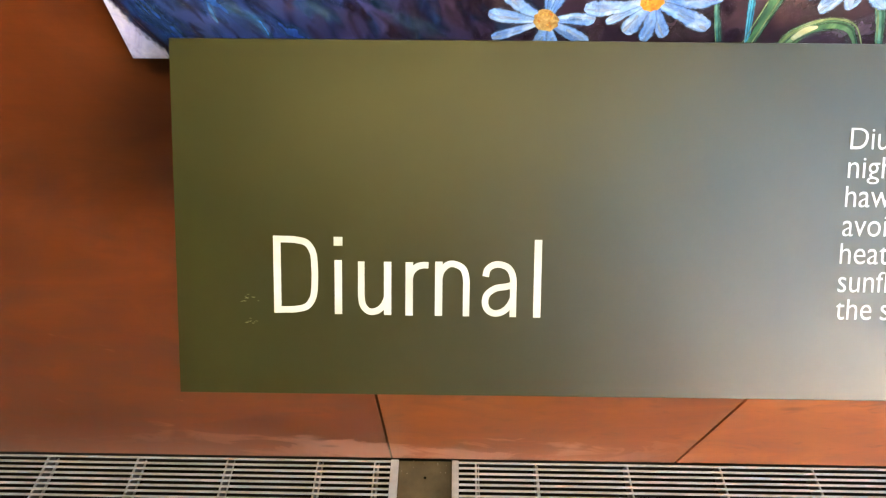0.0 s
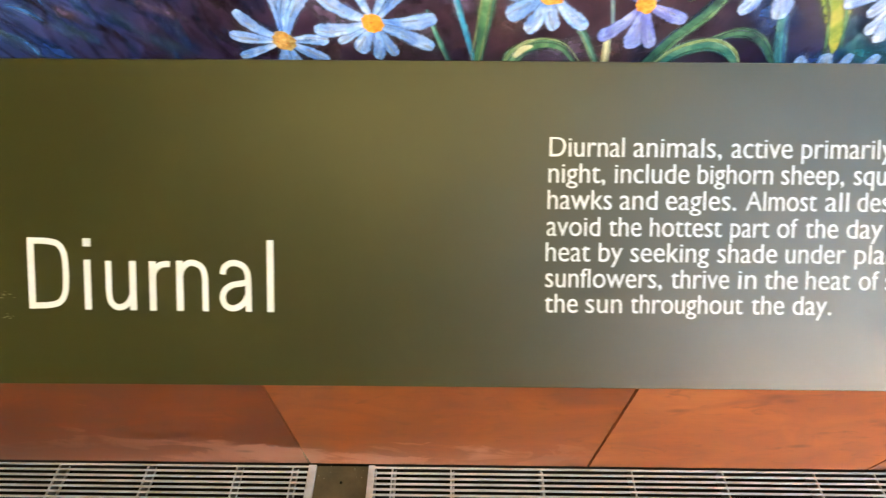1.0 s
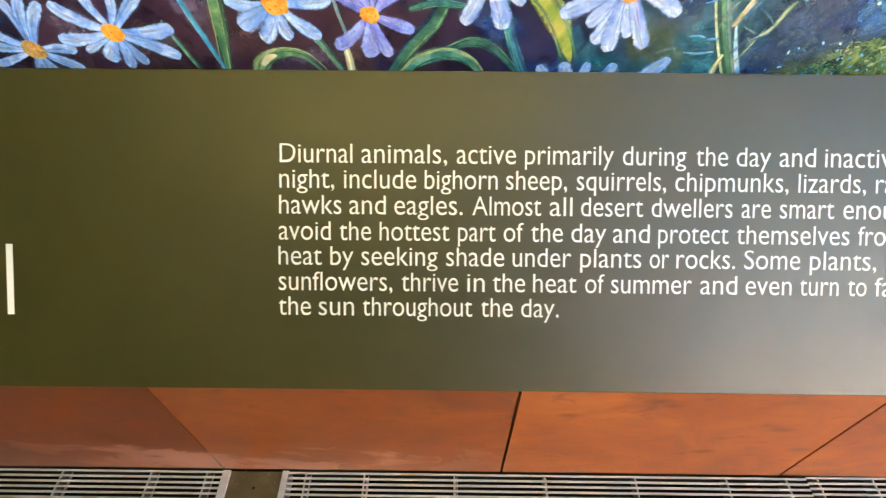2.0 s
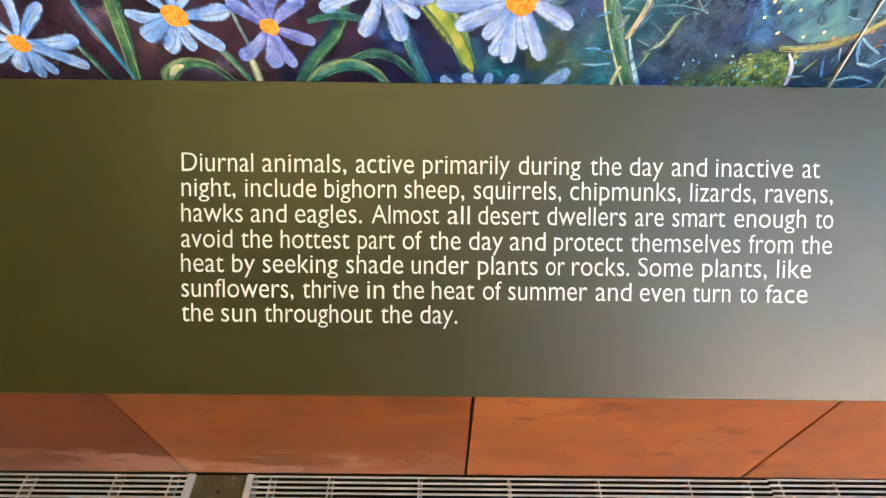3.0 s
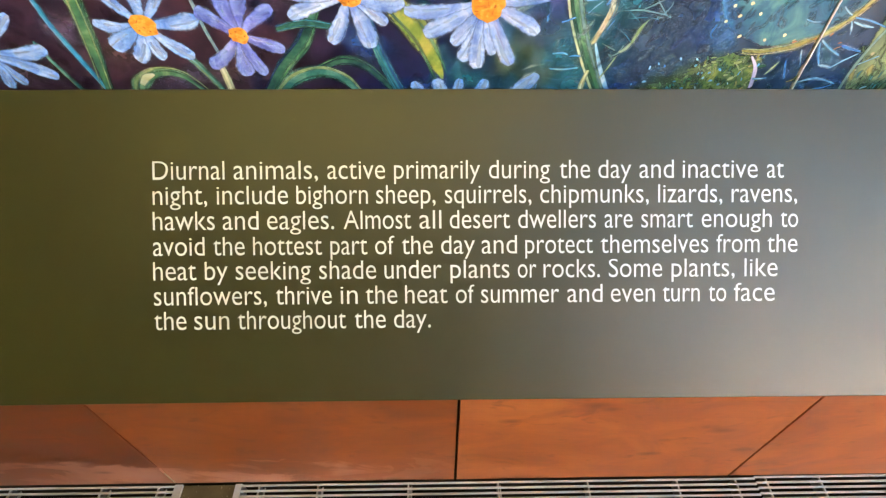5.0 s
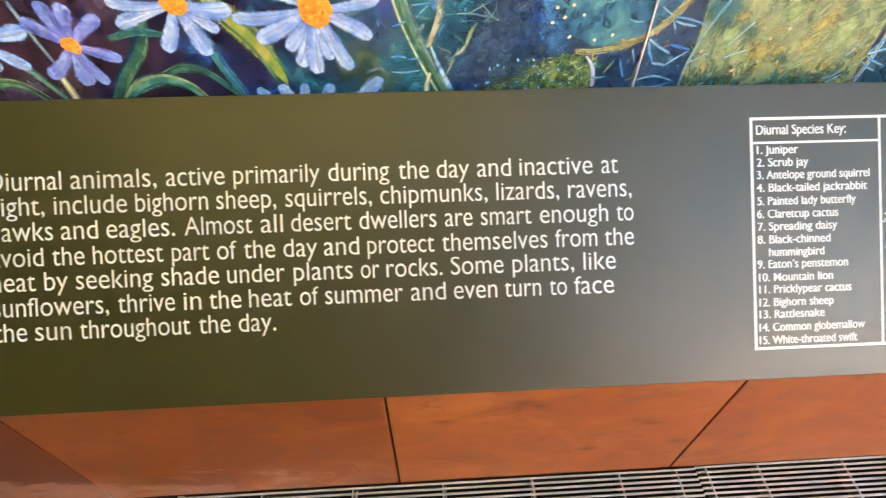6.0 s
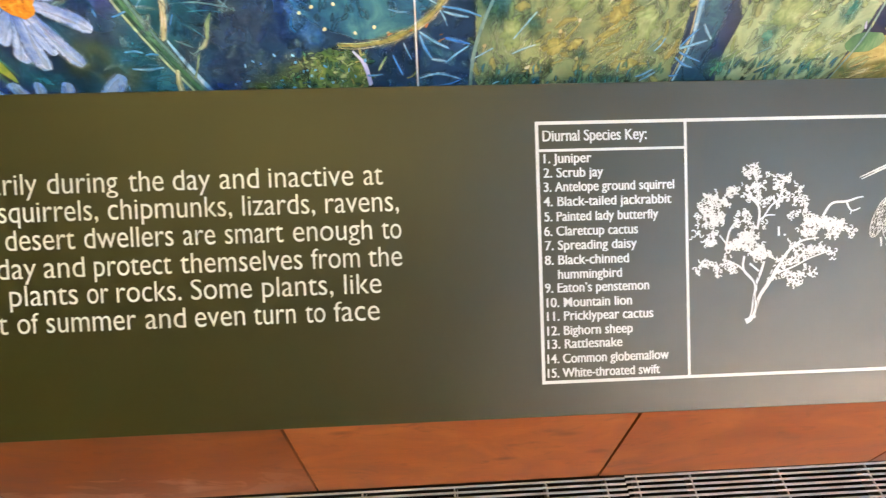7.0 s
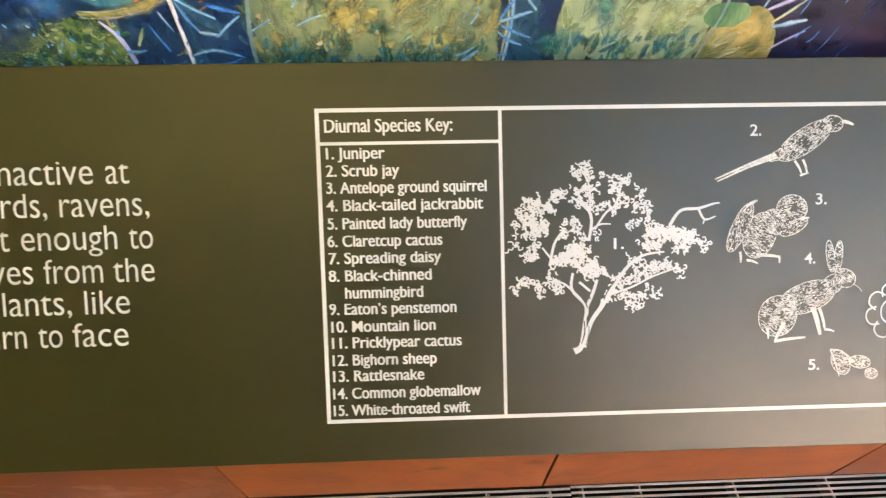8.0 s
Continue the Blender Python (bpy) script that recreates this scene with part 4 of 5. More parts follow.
leaf("painted_stem", ((0.560, 1.40), (0.566, 1.35), (0.576, 1.320), (0.592, 1.285)), (0.010, 0.011, 0.014, 0.012), [TEAL, INKBLUE, LEAF_TEAL])
leaf("painted_leaf", ((0.470, 1.362), (0.500, 1.368), (0.535, 1.362)), (0.004, 0.012, 0.004), [LEAF_DARK, TEAL, LEAF])
leaf("painted_leaf", ((0.568, 1.410), (0.590, 1.382), (0.614, 1.352), (0.634, 1.308)), (0.008, 0.028, 0.028, 0.002), [LEAF_YELLOW, LEAF, OCHRE], "yellow-green pointed leaf")
leaf("painted_stem", ((0.750, 1.46), (0.758, 1.395), (0.776, 1.345), (0.806, 1.285)), (0.017, 0.017, 0.018, 0.018), [LEAF, SPINE_DIM, LEAF_DARK], "thick green stem")
brush("painted_highlight", STEM_PALE, [(((0.743, 1.46), (0.751, 1.395), (0.770, 1.342), (0.799, 1.285)), (0.003, 0.003, 0.003, 0.003))])
brush("painted_highlight", SPINE, [(((0.786, 1.35), (0.797, 1.322), (0.815, 1.285)), (0.002, 0.006, 0.007))])
leaf("painted_stem", ((0.806, 1.44), (0.798, 1.395), (0.796, 1.375), (0.784, 1.345)), (0.006, 0.009, 0.010, 0.004), [TAN, SPINE_DIM, CREAM])
leaf("painted_stem", ((0.786, 1.318), (0.782, 1.300), (0.784, 1.284)), (0.003, 0.007, 0.005), [CREAM, STEM_PALE, CREAM])

# the dim ground between the stem and the pads, and the moss at its foot
dashes("ground_stroke", [SLATE, DEEP, SPINE_DIM, INKBLUE, SLATE], 110, (0.79, 0.93, 1.285, 1.41), (0.008, 0.024), 0.0085, (38, 30), 71)
dashes("ground_stroke", [STROKE_BLUE, TEAL, SPINE_DIM], 40, (0.70, 0.80, 1.285, 1.41), (0.010, 0.026), 0.0075, (70, 40), 72)
haze(OLIVE_DARK, (0.875, 1.300, 0.045, 0.018, 0.2), (0.905, 1.318, 0.040, 0.018, 0.4), (0.945, 1.322, 0.022, 0.016, 0.3), most=0.8)
haze(PAD_MOSS, (0.898, 1.298, 0.040, 0.016, 0.2), (0.930, 1.316, 0.030, 0.018, 0.4), (0.865, 1.292, 0.030, 0.010, 0.0), most=0.9)
haze(SAGE, (0.915, 1.296, 0.020, 0.009, 0.2), (0.942, 1.312, 0.018, 0.012, 0.3), (0.884, 1.303, 0.012, 0.006, 0.3), most=0.6)
# cactus pads
patch("painted_pad", PAD_DARK, 0.968, 1.420, 0.078, 0.080, 2.2, 0.2, "dark teal cactus pad", 0.08)
dashes("pad_stroke", [PAD_DARK, PAD_DARK, DEEP, PAD_DARK], 150, (0.90, 1.03, 1.35, 1.46), (0.006, 0.018), 0.0095, (60, 40), 50)
haze(STROKE_BLUE, (0.906, 1.385, 0.012, 0.050, 0.08), (0.918, 1.350, 0.014, 0.018, 0.7), most=0.32)
dashes("pad_stroke", [PAD_MOSS, PAD_OLIVE, LEAF_DARK, PAD_DARK], 190, (0.845, 0.965, 1.282, 1.332), (0.005, 0.013), 0.0095, (60, 60), 51, inside=lambda x, z: z < 1.29 + 0.33 * (x - 0.84))
patch("painted_pad", PAD_MOSS, 0.935, 1.305, 0.028, 0.032, 2.2, -0.3, "mossy light cactus pad", 0.15)
dashes("pad_stroke", [PAD_OLIVE, SAGE, PAD_MOSS, RIDGE, LEAF_DARK], 110, (0.905, 0.962, 1.282, 1.334), (0.004, 0.010), 0.0065, (60, 60), 52)
bm = bmesh.new()
random.seed(7)
RIM = ((0.938, 1.338), (0.962, 1.337), (0.990, 1.343), (1.012, 1.353), (1.034, 1.372), (1.058, 1.41))
lay(bm, RIM, (0.005, 0.013, 0.015, 0.014, 0.014, 0.012), 0, ragged=0.35)
lay(bm, beside(RIM, 0.002), (0.001, 0.003, 0.003, 0.003, 0.004, 0.003), 1, ragged=0.4)
lay(bm, beside(RIM, -0.003), (0.001, 0.002, 0.003, 0.003, 0.003, 0.003), 2, ragged=0.4)
tinted("painted_rim", bm, [thin(RIDGE, 0.72), thin(SAGE, 0.7), thin(TAN, 0.6)], mural, "yellow lit rim of a cactus pad")
brush("painted_rim", LILAC, [(((0.952, 1.332), (0.962, 1.318), (0.966, 1.296)), (0.002, 0.005, 0.005))])
dashes("ground_stroke", [DEEP, INKBLUE, DEEP, PAD_DARK], 52, (0.968, 1.062, 1.282, 1.335), (0.006, 0.018), 0.0108, (50, 50), 53)
patch("painted_pad", PAD_OLIVE, 1.166, 1.345, 0.104, 0.125, 2.6, 0.0, "large olive-yellow cactus pad", 0.08)


def in_big(x, z):
    return abs((x - 1.166) / 0.099) ** 2.6 + abs((z - 1.345) / 0.12) ** 2.6 < 1


def in_light(x, z):
    return ((x - 1.372 - 0.12 * (z - 1.35)) / 0.060) ** 2 < 1


dashes("pad_stroke", [PAD_OLIVE, SAGE, OLIVE_DARK, PAD_OLIVE, OCHRE, PAD_OLIVE], 300, (1.062, 1.27, 1.284, 1.45), (0.008, 0.022), 0.0115, (70, 35), 37, inside=in_big)
dashes("pad_stroke", [OCHRE, RIDGE, PAD_OLIVE], 26, (1.10, 1.26, 1.290, 1.44), (0.012, 0.026), 0.0170, (40, 40), 38, inside=in_big)
haze(RIDGE, (1.143, 1.332, 0.022, 0.016, 0.5), (1.196, 1.362, 0.024, 0.016, 0.7), (1.215, 1.311, 0.030, 0.010, 0.0), (1.126, 1.309, 0.016, 0.008, 0.0), (1.17, 1.40, 0.02, 0.02, 0.3))
haze(SAGE, (1.10, 1.345, 0.018, 0.026, 0.0), (1.225, 1.35, 0.02, 0.03, 0.3), (1.16, 1.375, 0.024, 0.012, 0.4), (1.24, 1.395, 0.02, 0.02, 0.0))
haze(LEAF_DARK, (1.17, 1.322, 0.014, 0.009, 0.0), (1.12, 1.352, 0.012, 0.018, 0.4), (1.083, 1.372, 0.020, 0.026, 0.7), (1.10, 1.298, 0.04, 0.010, 0.0), (1.19, 1.295, 0.05, 0.008, 0.0), most=0.7)
haze(TEAL, (1.083, 1.385, 0.022, 0.026, 0.7), (1.11, 1.41, 0.03, 0.02, 0.3), most=0.6)
dashes("pad_stroke", [LEAF_DARK, OLIVE_DARK, TEAL], 120, (1.065, 1.262, 1.280, 1.308), (0.006, 0.014), 0.0060, (80, 18), 39)
brush("painted_rim", DEEP, [(((1.288, 1.46), (1.286, 1.40), (1.284, 1.34), (1.280, 1.28)), (0.040, 0.038, 0.034, 0.028))])
dashes("ground_stroke", [DEEP, INKBLUE, TEAL], 20, (1.276, 1.296, 1.285, 1.45), (0.006, 0.016), 0.0072, (70, 40), 54)
patch("painted_pad", PAD_LIGHT, 1.376, 1.350, 0.064, 0.125, 2.5, -0.10, "light green cactus pad", 0.08)
dashes("pad_stroke", [PAD_LIGHT, SAGE, PAD_OLIVE, PAD_LIGHT], 170, (1.31, 1.44, 1.284, 1.45), (0.008, 0.024), 0.0110, (65, 35), 40, inside=in_light)
haze(SAGE, (1.36, 1.36, 0.03, 0.03, 0.3), (1.40, 1.325, 0.02, 0.02, 0.0), (1.39, 1.40, 0.03, 0.02, 0.0))
haze(LEAF_TEAL, (1.312, 1.308, 0.020, 0.018, 0.3), (1.345, 1.335, 0.012, 0.02, 0.5), (1.415, 1.36, 0.012, 0.02, 0.0), most=0.7)
dashes("pad_stroke", [LEAF_TEAL, TEAL, LEAF_DARK], 90, (1.305, 1.435, 1.280, 1.308), (0.006, 0.014), 0.0060, (75, 20), 41)
brush("painted_pad", DEEP, [(((1.274, 1.318), (1.284, 1.302), (1.300, 1.282)), (0.004, 0.020, 0.034))], "dark corner between the pads")
patch("painted_pad", PAD_YELLOW, 1.466, 1.292, 0.032, 0.044, 2.2, 0.1, "small yellow cactus bud", 0.06)
patch("painted_pad", LEAF, 1.447, 1.328, 0.0185, 0.0105, 2.3, 0.0, "green patch on the bud", 0.08)
patch("painted_pad", PAD_OLIVE, 1.453, 1.307, 0.010, 0.0075, 2.2, 0.3, "", 0.1)
dashes("pad_stroke", [OCHRE, PAD_YELLOW, SPECK], 16, (1.442, 1.480, 1.285, 1.305), (0.010, 0.022), 0.0050, (25, 14), 55)
bm = bmesh.new()
random.seed(61)
EDGE = ((1.266, 1.46), (1.269, 1.41), (1.270, 1.37), (1.274, 1.33), (1.268, 1.285))
lay(bm, EDGE, (0.005, 0.004, 0.007, 0.005, 0.006), 0, ragged=0.6)
lay(bm, beside(EDGE, -0.003), (0.002, 0.004, 0.002, 0.004, 0.003), 1, ragged=0.6)
tinted("painted_rim", bm, [thin(SPINE, 0.8), thin(TAN, 0.8)], mural, "pale lit rim of a cactus pad")
brush("painted_rim", SPINE_DIM, [(((1.440, 1.46), (1.443, 1.37), (1.443, 1.33), (1.432, 1.285)), (0.002, 0.003, 0.003, 0.002))])
brush("painted_rim", SPINE_DIM, [(((1.064, 1.285), (1.066, 1.325), (1.078, 1.368), (1.104, 1.42)), (0.004, 0.005, 0.004, 0.003))])

def marks(name, mats, strokes, label="", cover=0.85, seed=1):
    """Single brush marks, each thick in the middle and drawn out at its ends."""
    random.seed(seed)
    bm = bmesh.new()
    for k, (pts, w) in enumerate(strokes):
        lay(bm, pts, [w * 0.7] + [w * 1.35] * (len(pts) - 2) + [w * 0.7], k % len(mats), ragged=0.25, smooth=5)
    return tagged(tinted(name, bm, [thin(m, cover) for m in mats], mural, label), kind="stuff")


# spines and flecks
marks("painted_web", [SPINE_DIM, SPINE_DIM, TEAL], (
    (((0.799, 1.378), (0.825, 1.379), (0.851, 1.374)), 0.0022), (((0.825, 1.379), (0.837, 1.385), (0.848, 1.391)), 0.0020), (((0.799, 1.365), (0.813, 1.357), (0.824, 1.346)), 0.0024),
    (((0.793, 1.347), (0.801, 1.343), (0.809, 1.339)), 0.0026), (((0.837, 1.389), (0.844, 1.381), (0.851, 1.373)), 0.0018), (((0.812, 1.371), (0.830, 1.372), (0.845, 1.370)), 0.0018),
    (((0.852, 1.391), (0.852, 1.383), (0.846, 1.374)), 0.0016), (((0.806, 1.333), (0.813, 1.337), (0.816, 1.345)), 0.0020), (((0.802, 1.388), (0.812, 1.379), (0.828, 1.366)), 0.0014)), "thin pale web lines on the dark ground", seed=3)
marks("painted_spine", [STROKE_BLUE, SPINE], (
    (((0.769, 1.388), (0.779, 1.389), (0.788, 1.390)), 0.0030), (((0.773, 1.376), (0.779, 1.382), (0.786, 1.388)), 0.0026), (((0.749, 1.368), (0.756, 1.370), (0.763, 1.373)), 0.0026),
    (((0.745, 1.336), (0.754, 1.337), (0.762, 1.335)), 0.0030), (((0.763, 1.333), (0.769, 1.334), (0.775, 1.333)), 0.0036), (((0.744, 1.320), (0.760, 1.319), (0.775, 1.321)), 0.0028)), seed=4)
marks("painted_twig", [SAGE, STEM_PALE], (
    (((0.835, 1.371), (0.828, 1.360), (0.823, 1.345)), 0.0050), (((0.823, 1.347), (0.819, 1.341), (0.813, 1.337)), 0.0045), (((0.812, 1.334), (0.806, 1.321), (0.799, 1.308)), 0.0030)), seed=5)
marks("painted_spine", [SPINE, STROKE_BLUE, SPINE], (
    (((0.988, 1.370), (0.997, 1.367), (1.006, 1.367)), 0.0026), (((1.035, 1.371), (1.052, 1.368), (1.073, 1.361)), 0.0042), (((1.036, 1.367), (1.049, 1.363), (1.061, 1.361)), 0.0030),
    (((1.019, 1.382), (1.025, 1.377), (1.032, 1.373)), 0.0026), (((1.038, 1.343), (1.051, 1.339), (1.063, 1.336)), 0.0044), (((1.038, 1.317), (1.050, 1.327), (1.062, 1.335)), 0.0028),
    (((1.015, 1.349), (1.028, 1.340), (1.043, 1.332)), 0.0036), (((1.015, 1.347), (1.020, 1.333), (1.027, 1.322)), 0.0036), (((1.025, 1.322), (1.033, 1.321), (1.042, 1.319)), 0.0036),
    (((1.000, 1.339), (1.003, 1.331), (1.007, 1.322)), 0.0030), (((0.989, 1.329), (0.993, 1.318), (0.998, 1.306)), 0.0030), (((0.963, 1.307), (0.971, 1.307), (0.979, 1.308)), 0.0036),
    (((1.012, 1.302), (1.032, 1.307), (1.057, 1.300)), 0.0030), (((1.033, 1.295), (1.044, 1.296), (1.054, 1.300)), 0.0026), (((1.034, 1.368), (1.038, 1.361), (1.041, 1.353)), 0.0020)), "pale blue cactus spines", seed=6)
marks("painted_spine", [SPINE, SPINE, STEM_PALE], (
    (((1.102, 1.339), (1.112, 1.352), (1.122, 1.365)), 0.0030), (((1.102, 1.325), (1.113, 1.330), (1.125, 1.334)), 0.0030), (((1.183, 1.366), (1.188, 1.374), (1.193, 1.382)), 0.0026),
    (((1.240, 1.324), (1.245, 1.330), (1.248, 1.338)), 0.0028), (((1.234, 1.293), (1.242, 1.298), (1.249, 1.303)), 0.0036), (((1.220, 1.368), (1.225, 1.372), (1.230, 1.376)), 0.0022),
    (((1.067, 1.322), (1.076, 1.327), (1.085, 1.332)), 0.0026), (((1.086, 1.294), (1.089, 1.296), (1.093, 1.297)), 0.0022)), "pale spines over the large pad", seed=7)
marks("painted_streak", [OCHRE, SAGE, RIDGE], (
    (((1.146, 1.332), (1.156, 1.344), (1.165, 1.357)), 0.0030), (((1.180, 1.306), (1.192, 1.315), (1.204, 1.324)), 0.0034), (((1.181, 1.330), (1.196, 1.344), (1.212, 1.357)), 0.0030),
    (((1.183, 1.337), (1.191, 1.347), (1.198, 1.352)), 0.0026), (((0.974, 1.311), (0.979, 1.319), (0.984, 1.327)), 0.0030), (((1.001, 1.303), (1.008, 1.306), (1.015, 1.316)), 0.0030)), seed=8)
marks("painted_spine", [STROKE_BLUE, SPINE], (
    (((1.264, 1.327), (1.270, 1.337), (1.278, 1.346)), 0.0040), (((1.264, 1.326), (1.277, 1.330), (1.290, 1.334)), 0.0050), (((1.265, 1.323), (1.278, 1.317), (1.291, 1.312)), 0.0036),
    (((1.280, 1.350), (1.286, 1.342), (1.293, 1.334)), 0.0040), (((1.263, 1.298), (1.268, 1.298), (1.273, 1.299)), 0.0030), (((1.229, 1.298), (1.236, 1.300), (1.245, 1.306)), 0.0040),
    (((1.263, 1.318), (1.274, 1.310), (1.285, 1.306)), 0.0030)), seed=9)
marks("painted_spine", [STEM_PALE, SPINE_DIM], (
    (((1.340, 1.295), (1.351, 1.302), (1.363, 1.308)), 0.0028), (((1.339, 1.317), (1.347, 1.321), (1.356, 1.326)), 0.0030), (((1.323, 1.303), (1.323, 1.312), (1.322, 1.320)), 0.0020),
    (((1.233, 1.325), (1.239, 1.333), (1.244, 1.340)), 0.0036), (((1.363, 1.333), (1.365, 1.337), (1.368, 1.342)), 0.0022), (((1.400, 1.318), (1.406, 1.323), (1.411, 1.327)), 0.0020)), seed=10)
bm = bmesh.new()
random.seed(44)
for x, z in ((0.910, 1.368), (0.922, 1.373), (0.930, 1.353), (0.941, 1.375), (0.975, 1.354), (0.957, 1.349), (0.913, 1.383), (0.929, 1.385)):
    blob(bm, x, z, random.uniform(0.0013, 0.0022), 0.0017, 0.3, stroke_put(), 0.2, 10)
tagged(part("painted_fleck", bm, SPECK, mural, "cream dots on the dark pad"), kind="stuff")
bm = bmesh.new()
for x, z in ((1.146, 1.346), (1.119, 1.311), (1.166, 1.319), (1.162, 1.356), (1.134, 1.356), (1.076, 1.334)):
    blob(bm, x, z, random.uniform(0.0016, 0.0030), 0.0018, 1.0, stroke_put(), 0.4, 9)
tagged(part("painted_fleck", bm, TAN, mural, "rusty eyes of the cactus pad"), kind="stuff")
dashes("painted_fleck", [TAN, RUST], 7, (0.965, 1.04, 1.337, 1.360), (0.003, 0.005), 0.0026, (20, 20), 45)
dashes("painted_fleck", [SPINE, STROKE_BLUE], 24, (0.83, 0.97, 1.285, 1.33), (0.002, 0.005), 0.0028, (60, 60), 47)
marks("painted_spine", [LILAC, STEM_PALE, SPINE], (
    (((1.477, 1.331), (1.492, 1.338), (1.508, 1.346)), 0.0042), (((1.485, 1.320), (1.496, 1.329), (1.508, 1.341)), 0.0046), (((1.487, 1.317), (1.500, 1.320), (1.516, 1.323)), 0.0046),
    (((1.493, 1.297), (1.505, 1.306), (1.519, 1.314)), 0.0030), (((1.460, 1.340), (1.459, 1.345), (1.459, 1.350)), 0.0030), (((1.474, 1.333), (1.476, 1.340), (1.481, 1.347)), 0.0036),
    (((1.440, 1.341), (1.438, 1.344), (1.436, 1.349)), 0.0030), (((1.445, 1.342), (1.444, 1.346), (1.443, 1.349)), 0.0030)), "pale spines on the cactus bud", seed=12)
dashes("painted_spine", [INKBLUE, STROKE_BLUE], 22, (1.50, 1.66, 1.28, 1.34), (0.012, 0.03), 0.0026, (62, 14), 46)


def daisy(x, z, disc, petals, wide, mats, heart, label, squash=0.8):
    random.seed(int(x * 1000))
    core = bmesh.new()
    held = depth[0]
    depth[0] += 1.5e-6 * 7 * len(petals) + 5e-6
    blob(core, x, z, disc, disc * squash, -0.4, stroke_put(), 0.10, 22)
    for k in range(9):
        a, r = random.uniform(0, math.tau), disc * 0.75 * math.sqrt(random.random())
        had = len(core.faces)
        blob(core, x + r * math.cos(a), z + r * squash * math.sin(a), disc * random.uniform(0.07, 0.16), disc * 0.07, random.uniform(0, 3), stroke_put(5e-7), 0.3, 6)
        core.faces.ensure_lookup_table()
        for f in core.faces[had:]:
            f.material_index = 1 + k % 2
    top = depth[0]
    flower = tinted("painted_daisy", core, [heart, YOLK_LIGHT, YOLK_DEEP], mural, label)
    depth[0] = held
    for a, l in petals:
        r = radians(a)
        ca, sa = math.cos(r), math.sin(r)
        l *= 0.001
        w = wide * random.uniform(0.75, 1.3)
        c = random.uniform(-0.1, 0.1) * l
        at = [(x + ca * d * l - sa * c * b, z + sa * d * l + ca * c * b) for d, b in ((0.12, 0), (0.45, 0.8), (0.75, 0.8), (0.93, 0.4), (1.02, 0))]
        bm = bmesh.new()
        lay(bm, at, (w * 0.5, w * 1.0, w * 1.25, w * 1.1, w * 0.5), 0, ragged=0.10)
        side = random.choice((-1, 1))
        lay(bm, beside(at[:4], w * 0.22 * side), (w * 0.3, w * 0.7, w * 0.7, w * 0.3), 1, ragged=0.3)
        lay(bm, beside(at[1:], -w * 0.12 * side), (w * 0.3, w * 0.9, w * 0.95, w * 0.4), 2, ragged=0.3)
        if random.random() < 0.35:
            lay(bm, beside(at[:3], random.uniform(-0.2, 0.2) * w), (w * 0.2, w * 0.5, w * 0.15), 3, ragged=0.3)
        tinted("petal", bm, [thin(mats[0], 1.0, True)] + [thin(m, 0.38) for m in mats[1:]], flower)
    depth[0] = top


BLUES, WHITES, VIOLETS = [PETAL, SHADE, PETAL_LIGHT, STROKE_BLUE], [PETAL_WHITE, SHADE, PETAL_LIGHT, LILAC], [PETAL_VIOLET, VIOLET, PETAL, LILAC]
daisy(0.653, 1.262, 0.012, ((139, 66), (119, 53), (90, 46), (61, 52), (33, 94)), 0.013, BLUES, YOLK, "pale blue painted daisy cut off by the board")
daisy(0.086, 1.321, 0.012, ((0, 43), (-28, 46), (-62, 38), (-100, 32), (198, 50), (172, 52), (143, 50), (97, 52), (72, 54), (55, 56)), 0.011, BLUES, YOLK_DULL, "pale blue painted daisy with ochre disc")
daisy(0.176, 1.339, 0.011, ((149, 56), (105, 55), (75, 55), (42, 58), (6, 60), (-23, 62), (-56, 38), (-88, 36), (-120, 33), (-152, 40), (-175, 57)), 0.012, BLUES, YOLK, "pale blue painted daisy with orange disc")
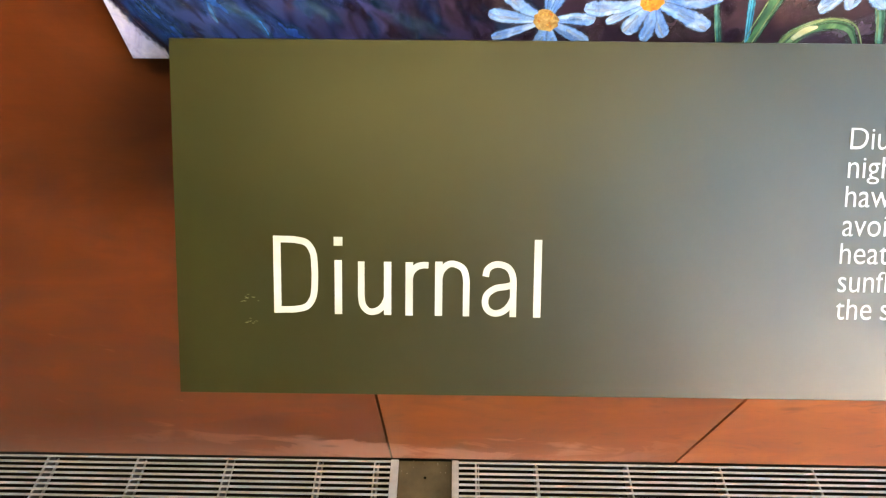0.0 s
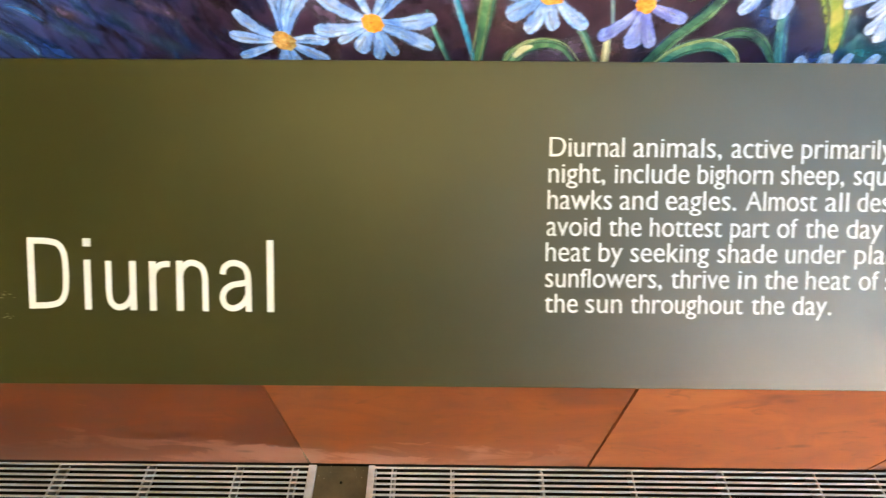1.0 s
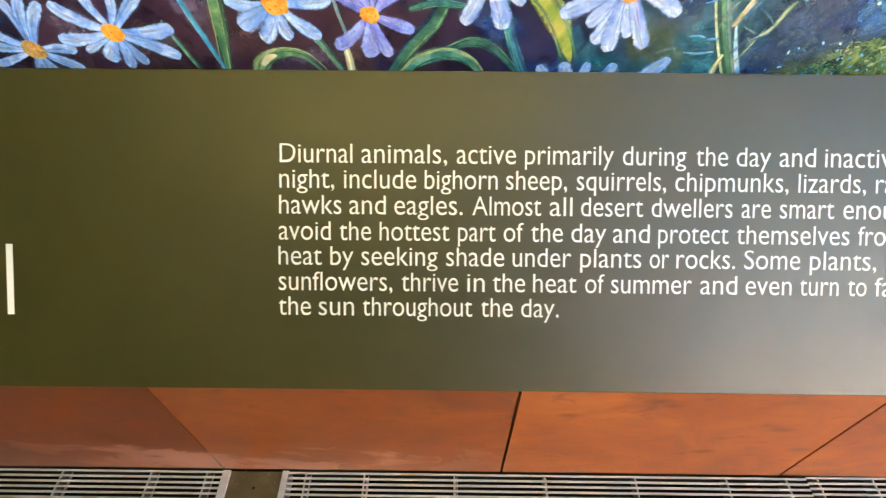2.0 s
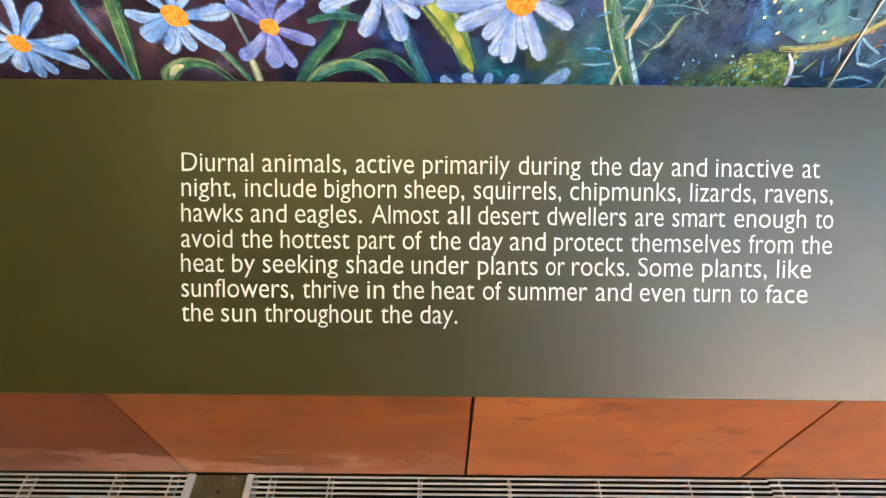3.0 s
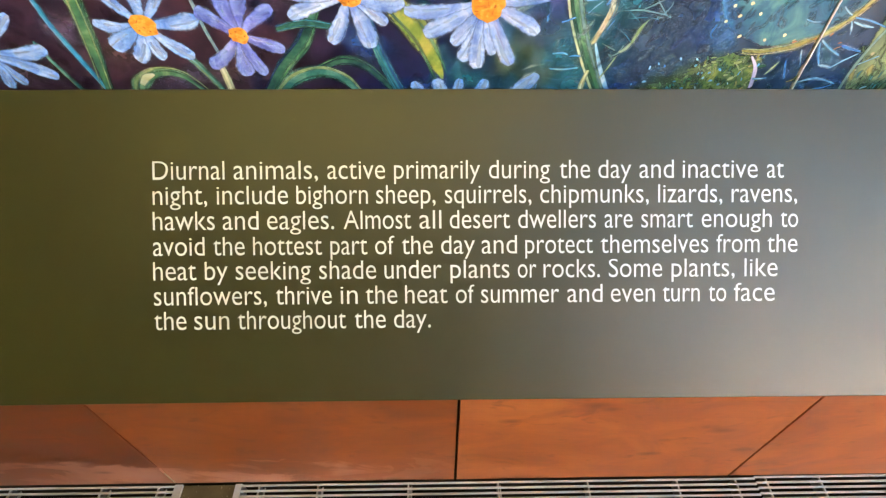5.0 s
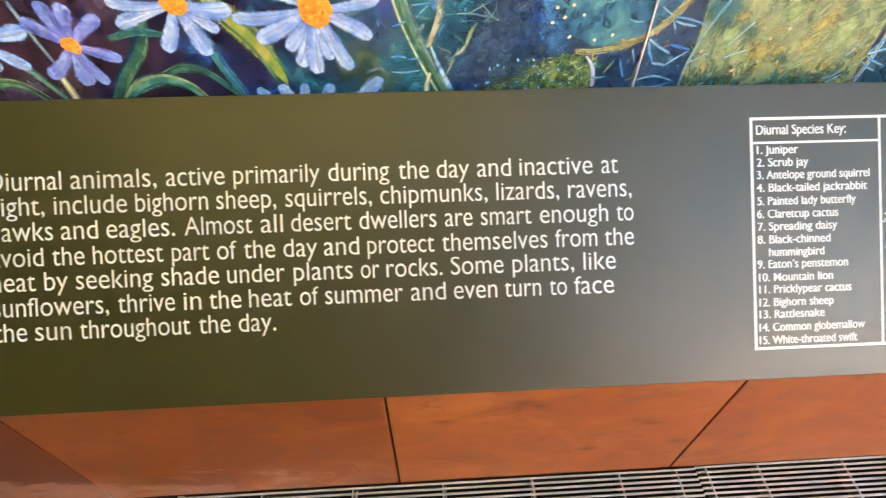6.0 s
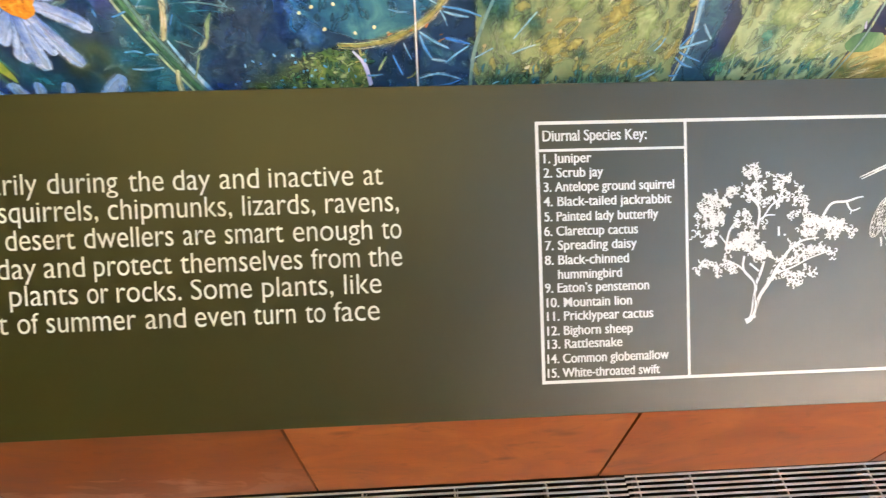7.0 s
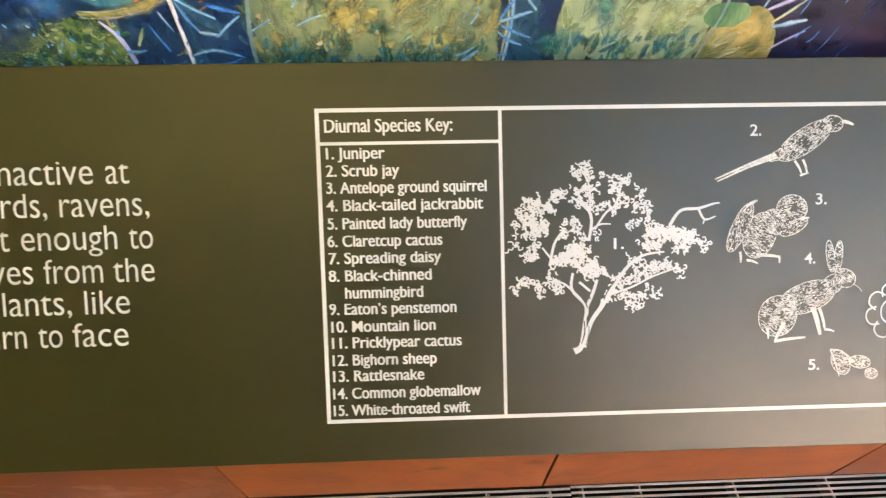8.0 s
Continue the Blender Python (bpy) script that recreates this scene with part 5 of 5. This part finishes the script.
daisy(0.344, 1.367, 0.013, ((175, 46), (209, 44), (240, 40), (285, 34), (321, 49), (8, 54), (130, 45), (90, 45), (50, 50)), 0.014, BLUES, YOLK, "pale blue painted daisy with orange disc")
daisy(0.433, 1.357, 0.010, ((219, 48), (267, 42), (293, 44), (340, 44), (34, 46), (72, 40), (100, 42), (145, 42)), 0.013, VIOLETS, YOLK, "violet-blue painted daisy with orange disc")
daisy(0.546, 1.394, 0.013, ((198, 62), (175, 60), (242, 50), (288, 52), (322, 42), (355, 50), (60, 50), (120, 50)), 0.014, WHITES, YOLK, "white painted daisy with orange disc")
daisy(0.676, 1.386, 0.0165, ((184, 78), (205, 66), (228, 50), (246, 60), (264, 64), (280, 50), (295, 66), (331, 58), (9, 62), (155, 72), (130, 66), (95, 60), (60, 62), (35, 60)), 0.013, WHITES, YOLK, "large white painted daisy with orange disc", 1.0)

part("joint_strip", box((SEAM - 0.0007, FACE - depth[0] - 0.0002, MZ0), (SEAM + 0.0007, WALL_Y - 0.002, MZ1)), STRIP, mural, "thin pale metal strip in the joint of the panels")

# ---- wooden wall panels ----
part("chipped_edge", box((-0.1672, WALL_Y - 0.0006, 0.004), (-0.1652, WALL_Y + 0.010, 0.085), 0.0004), GRIT, wall, "pale chipped edge of a panel near the floor")
JOINTS = [-3.49, -1.80, -0.1645, 0.671] + [1.498 + 0.827 * k for k in range(14)]
# tone of each board, deep red to orange; the left's dimness is put in
STAIN_SHADE = (0.20, 0.12, 0.56, 1.0, 0.90, 0.60, 0.50)
for i, (a, b) in enumerate(zip(JOINTS, JOINTS[1:])):
    ga = 0.0027 if abs(a + 0.1645) < 0.01 else 0.0034
    gb = 0.0027 if abs(b + 0.1645) < 0.01 else 0.0034
    for z0, z1 in ((0.003, 2.750), (2.757, 5.5), (5.507, 8.25), (8.257, 11.49)):
        panel = part("wood_panel", box((a + ga, WALL_Y, z0), (b - gb, WALL_Y + 0.020, z1), 0.0012), WOOD, wall)
        panel.color = (1, 1, 1, STAIN_SHADE[i % len(STAIN_SHADE)])
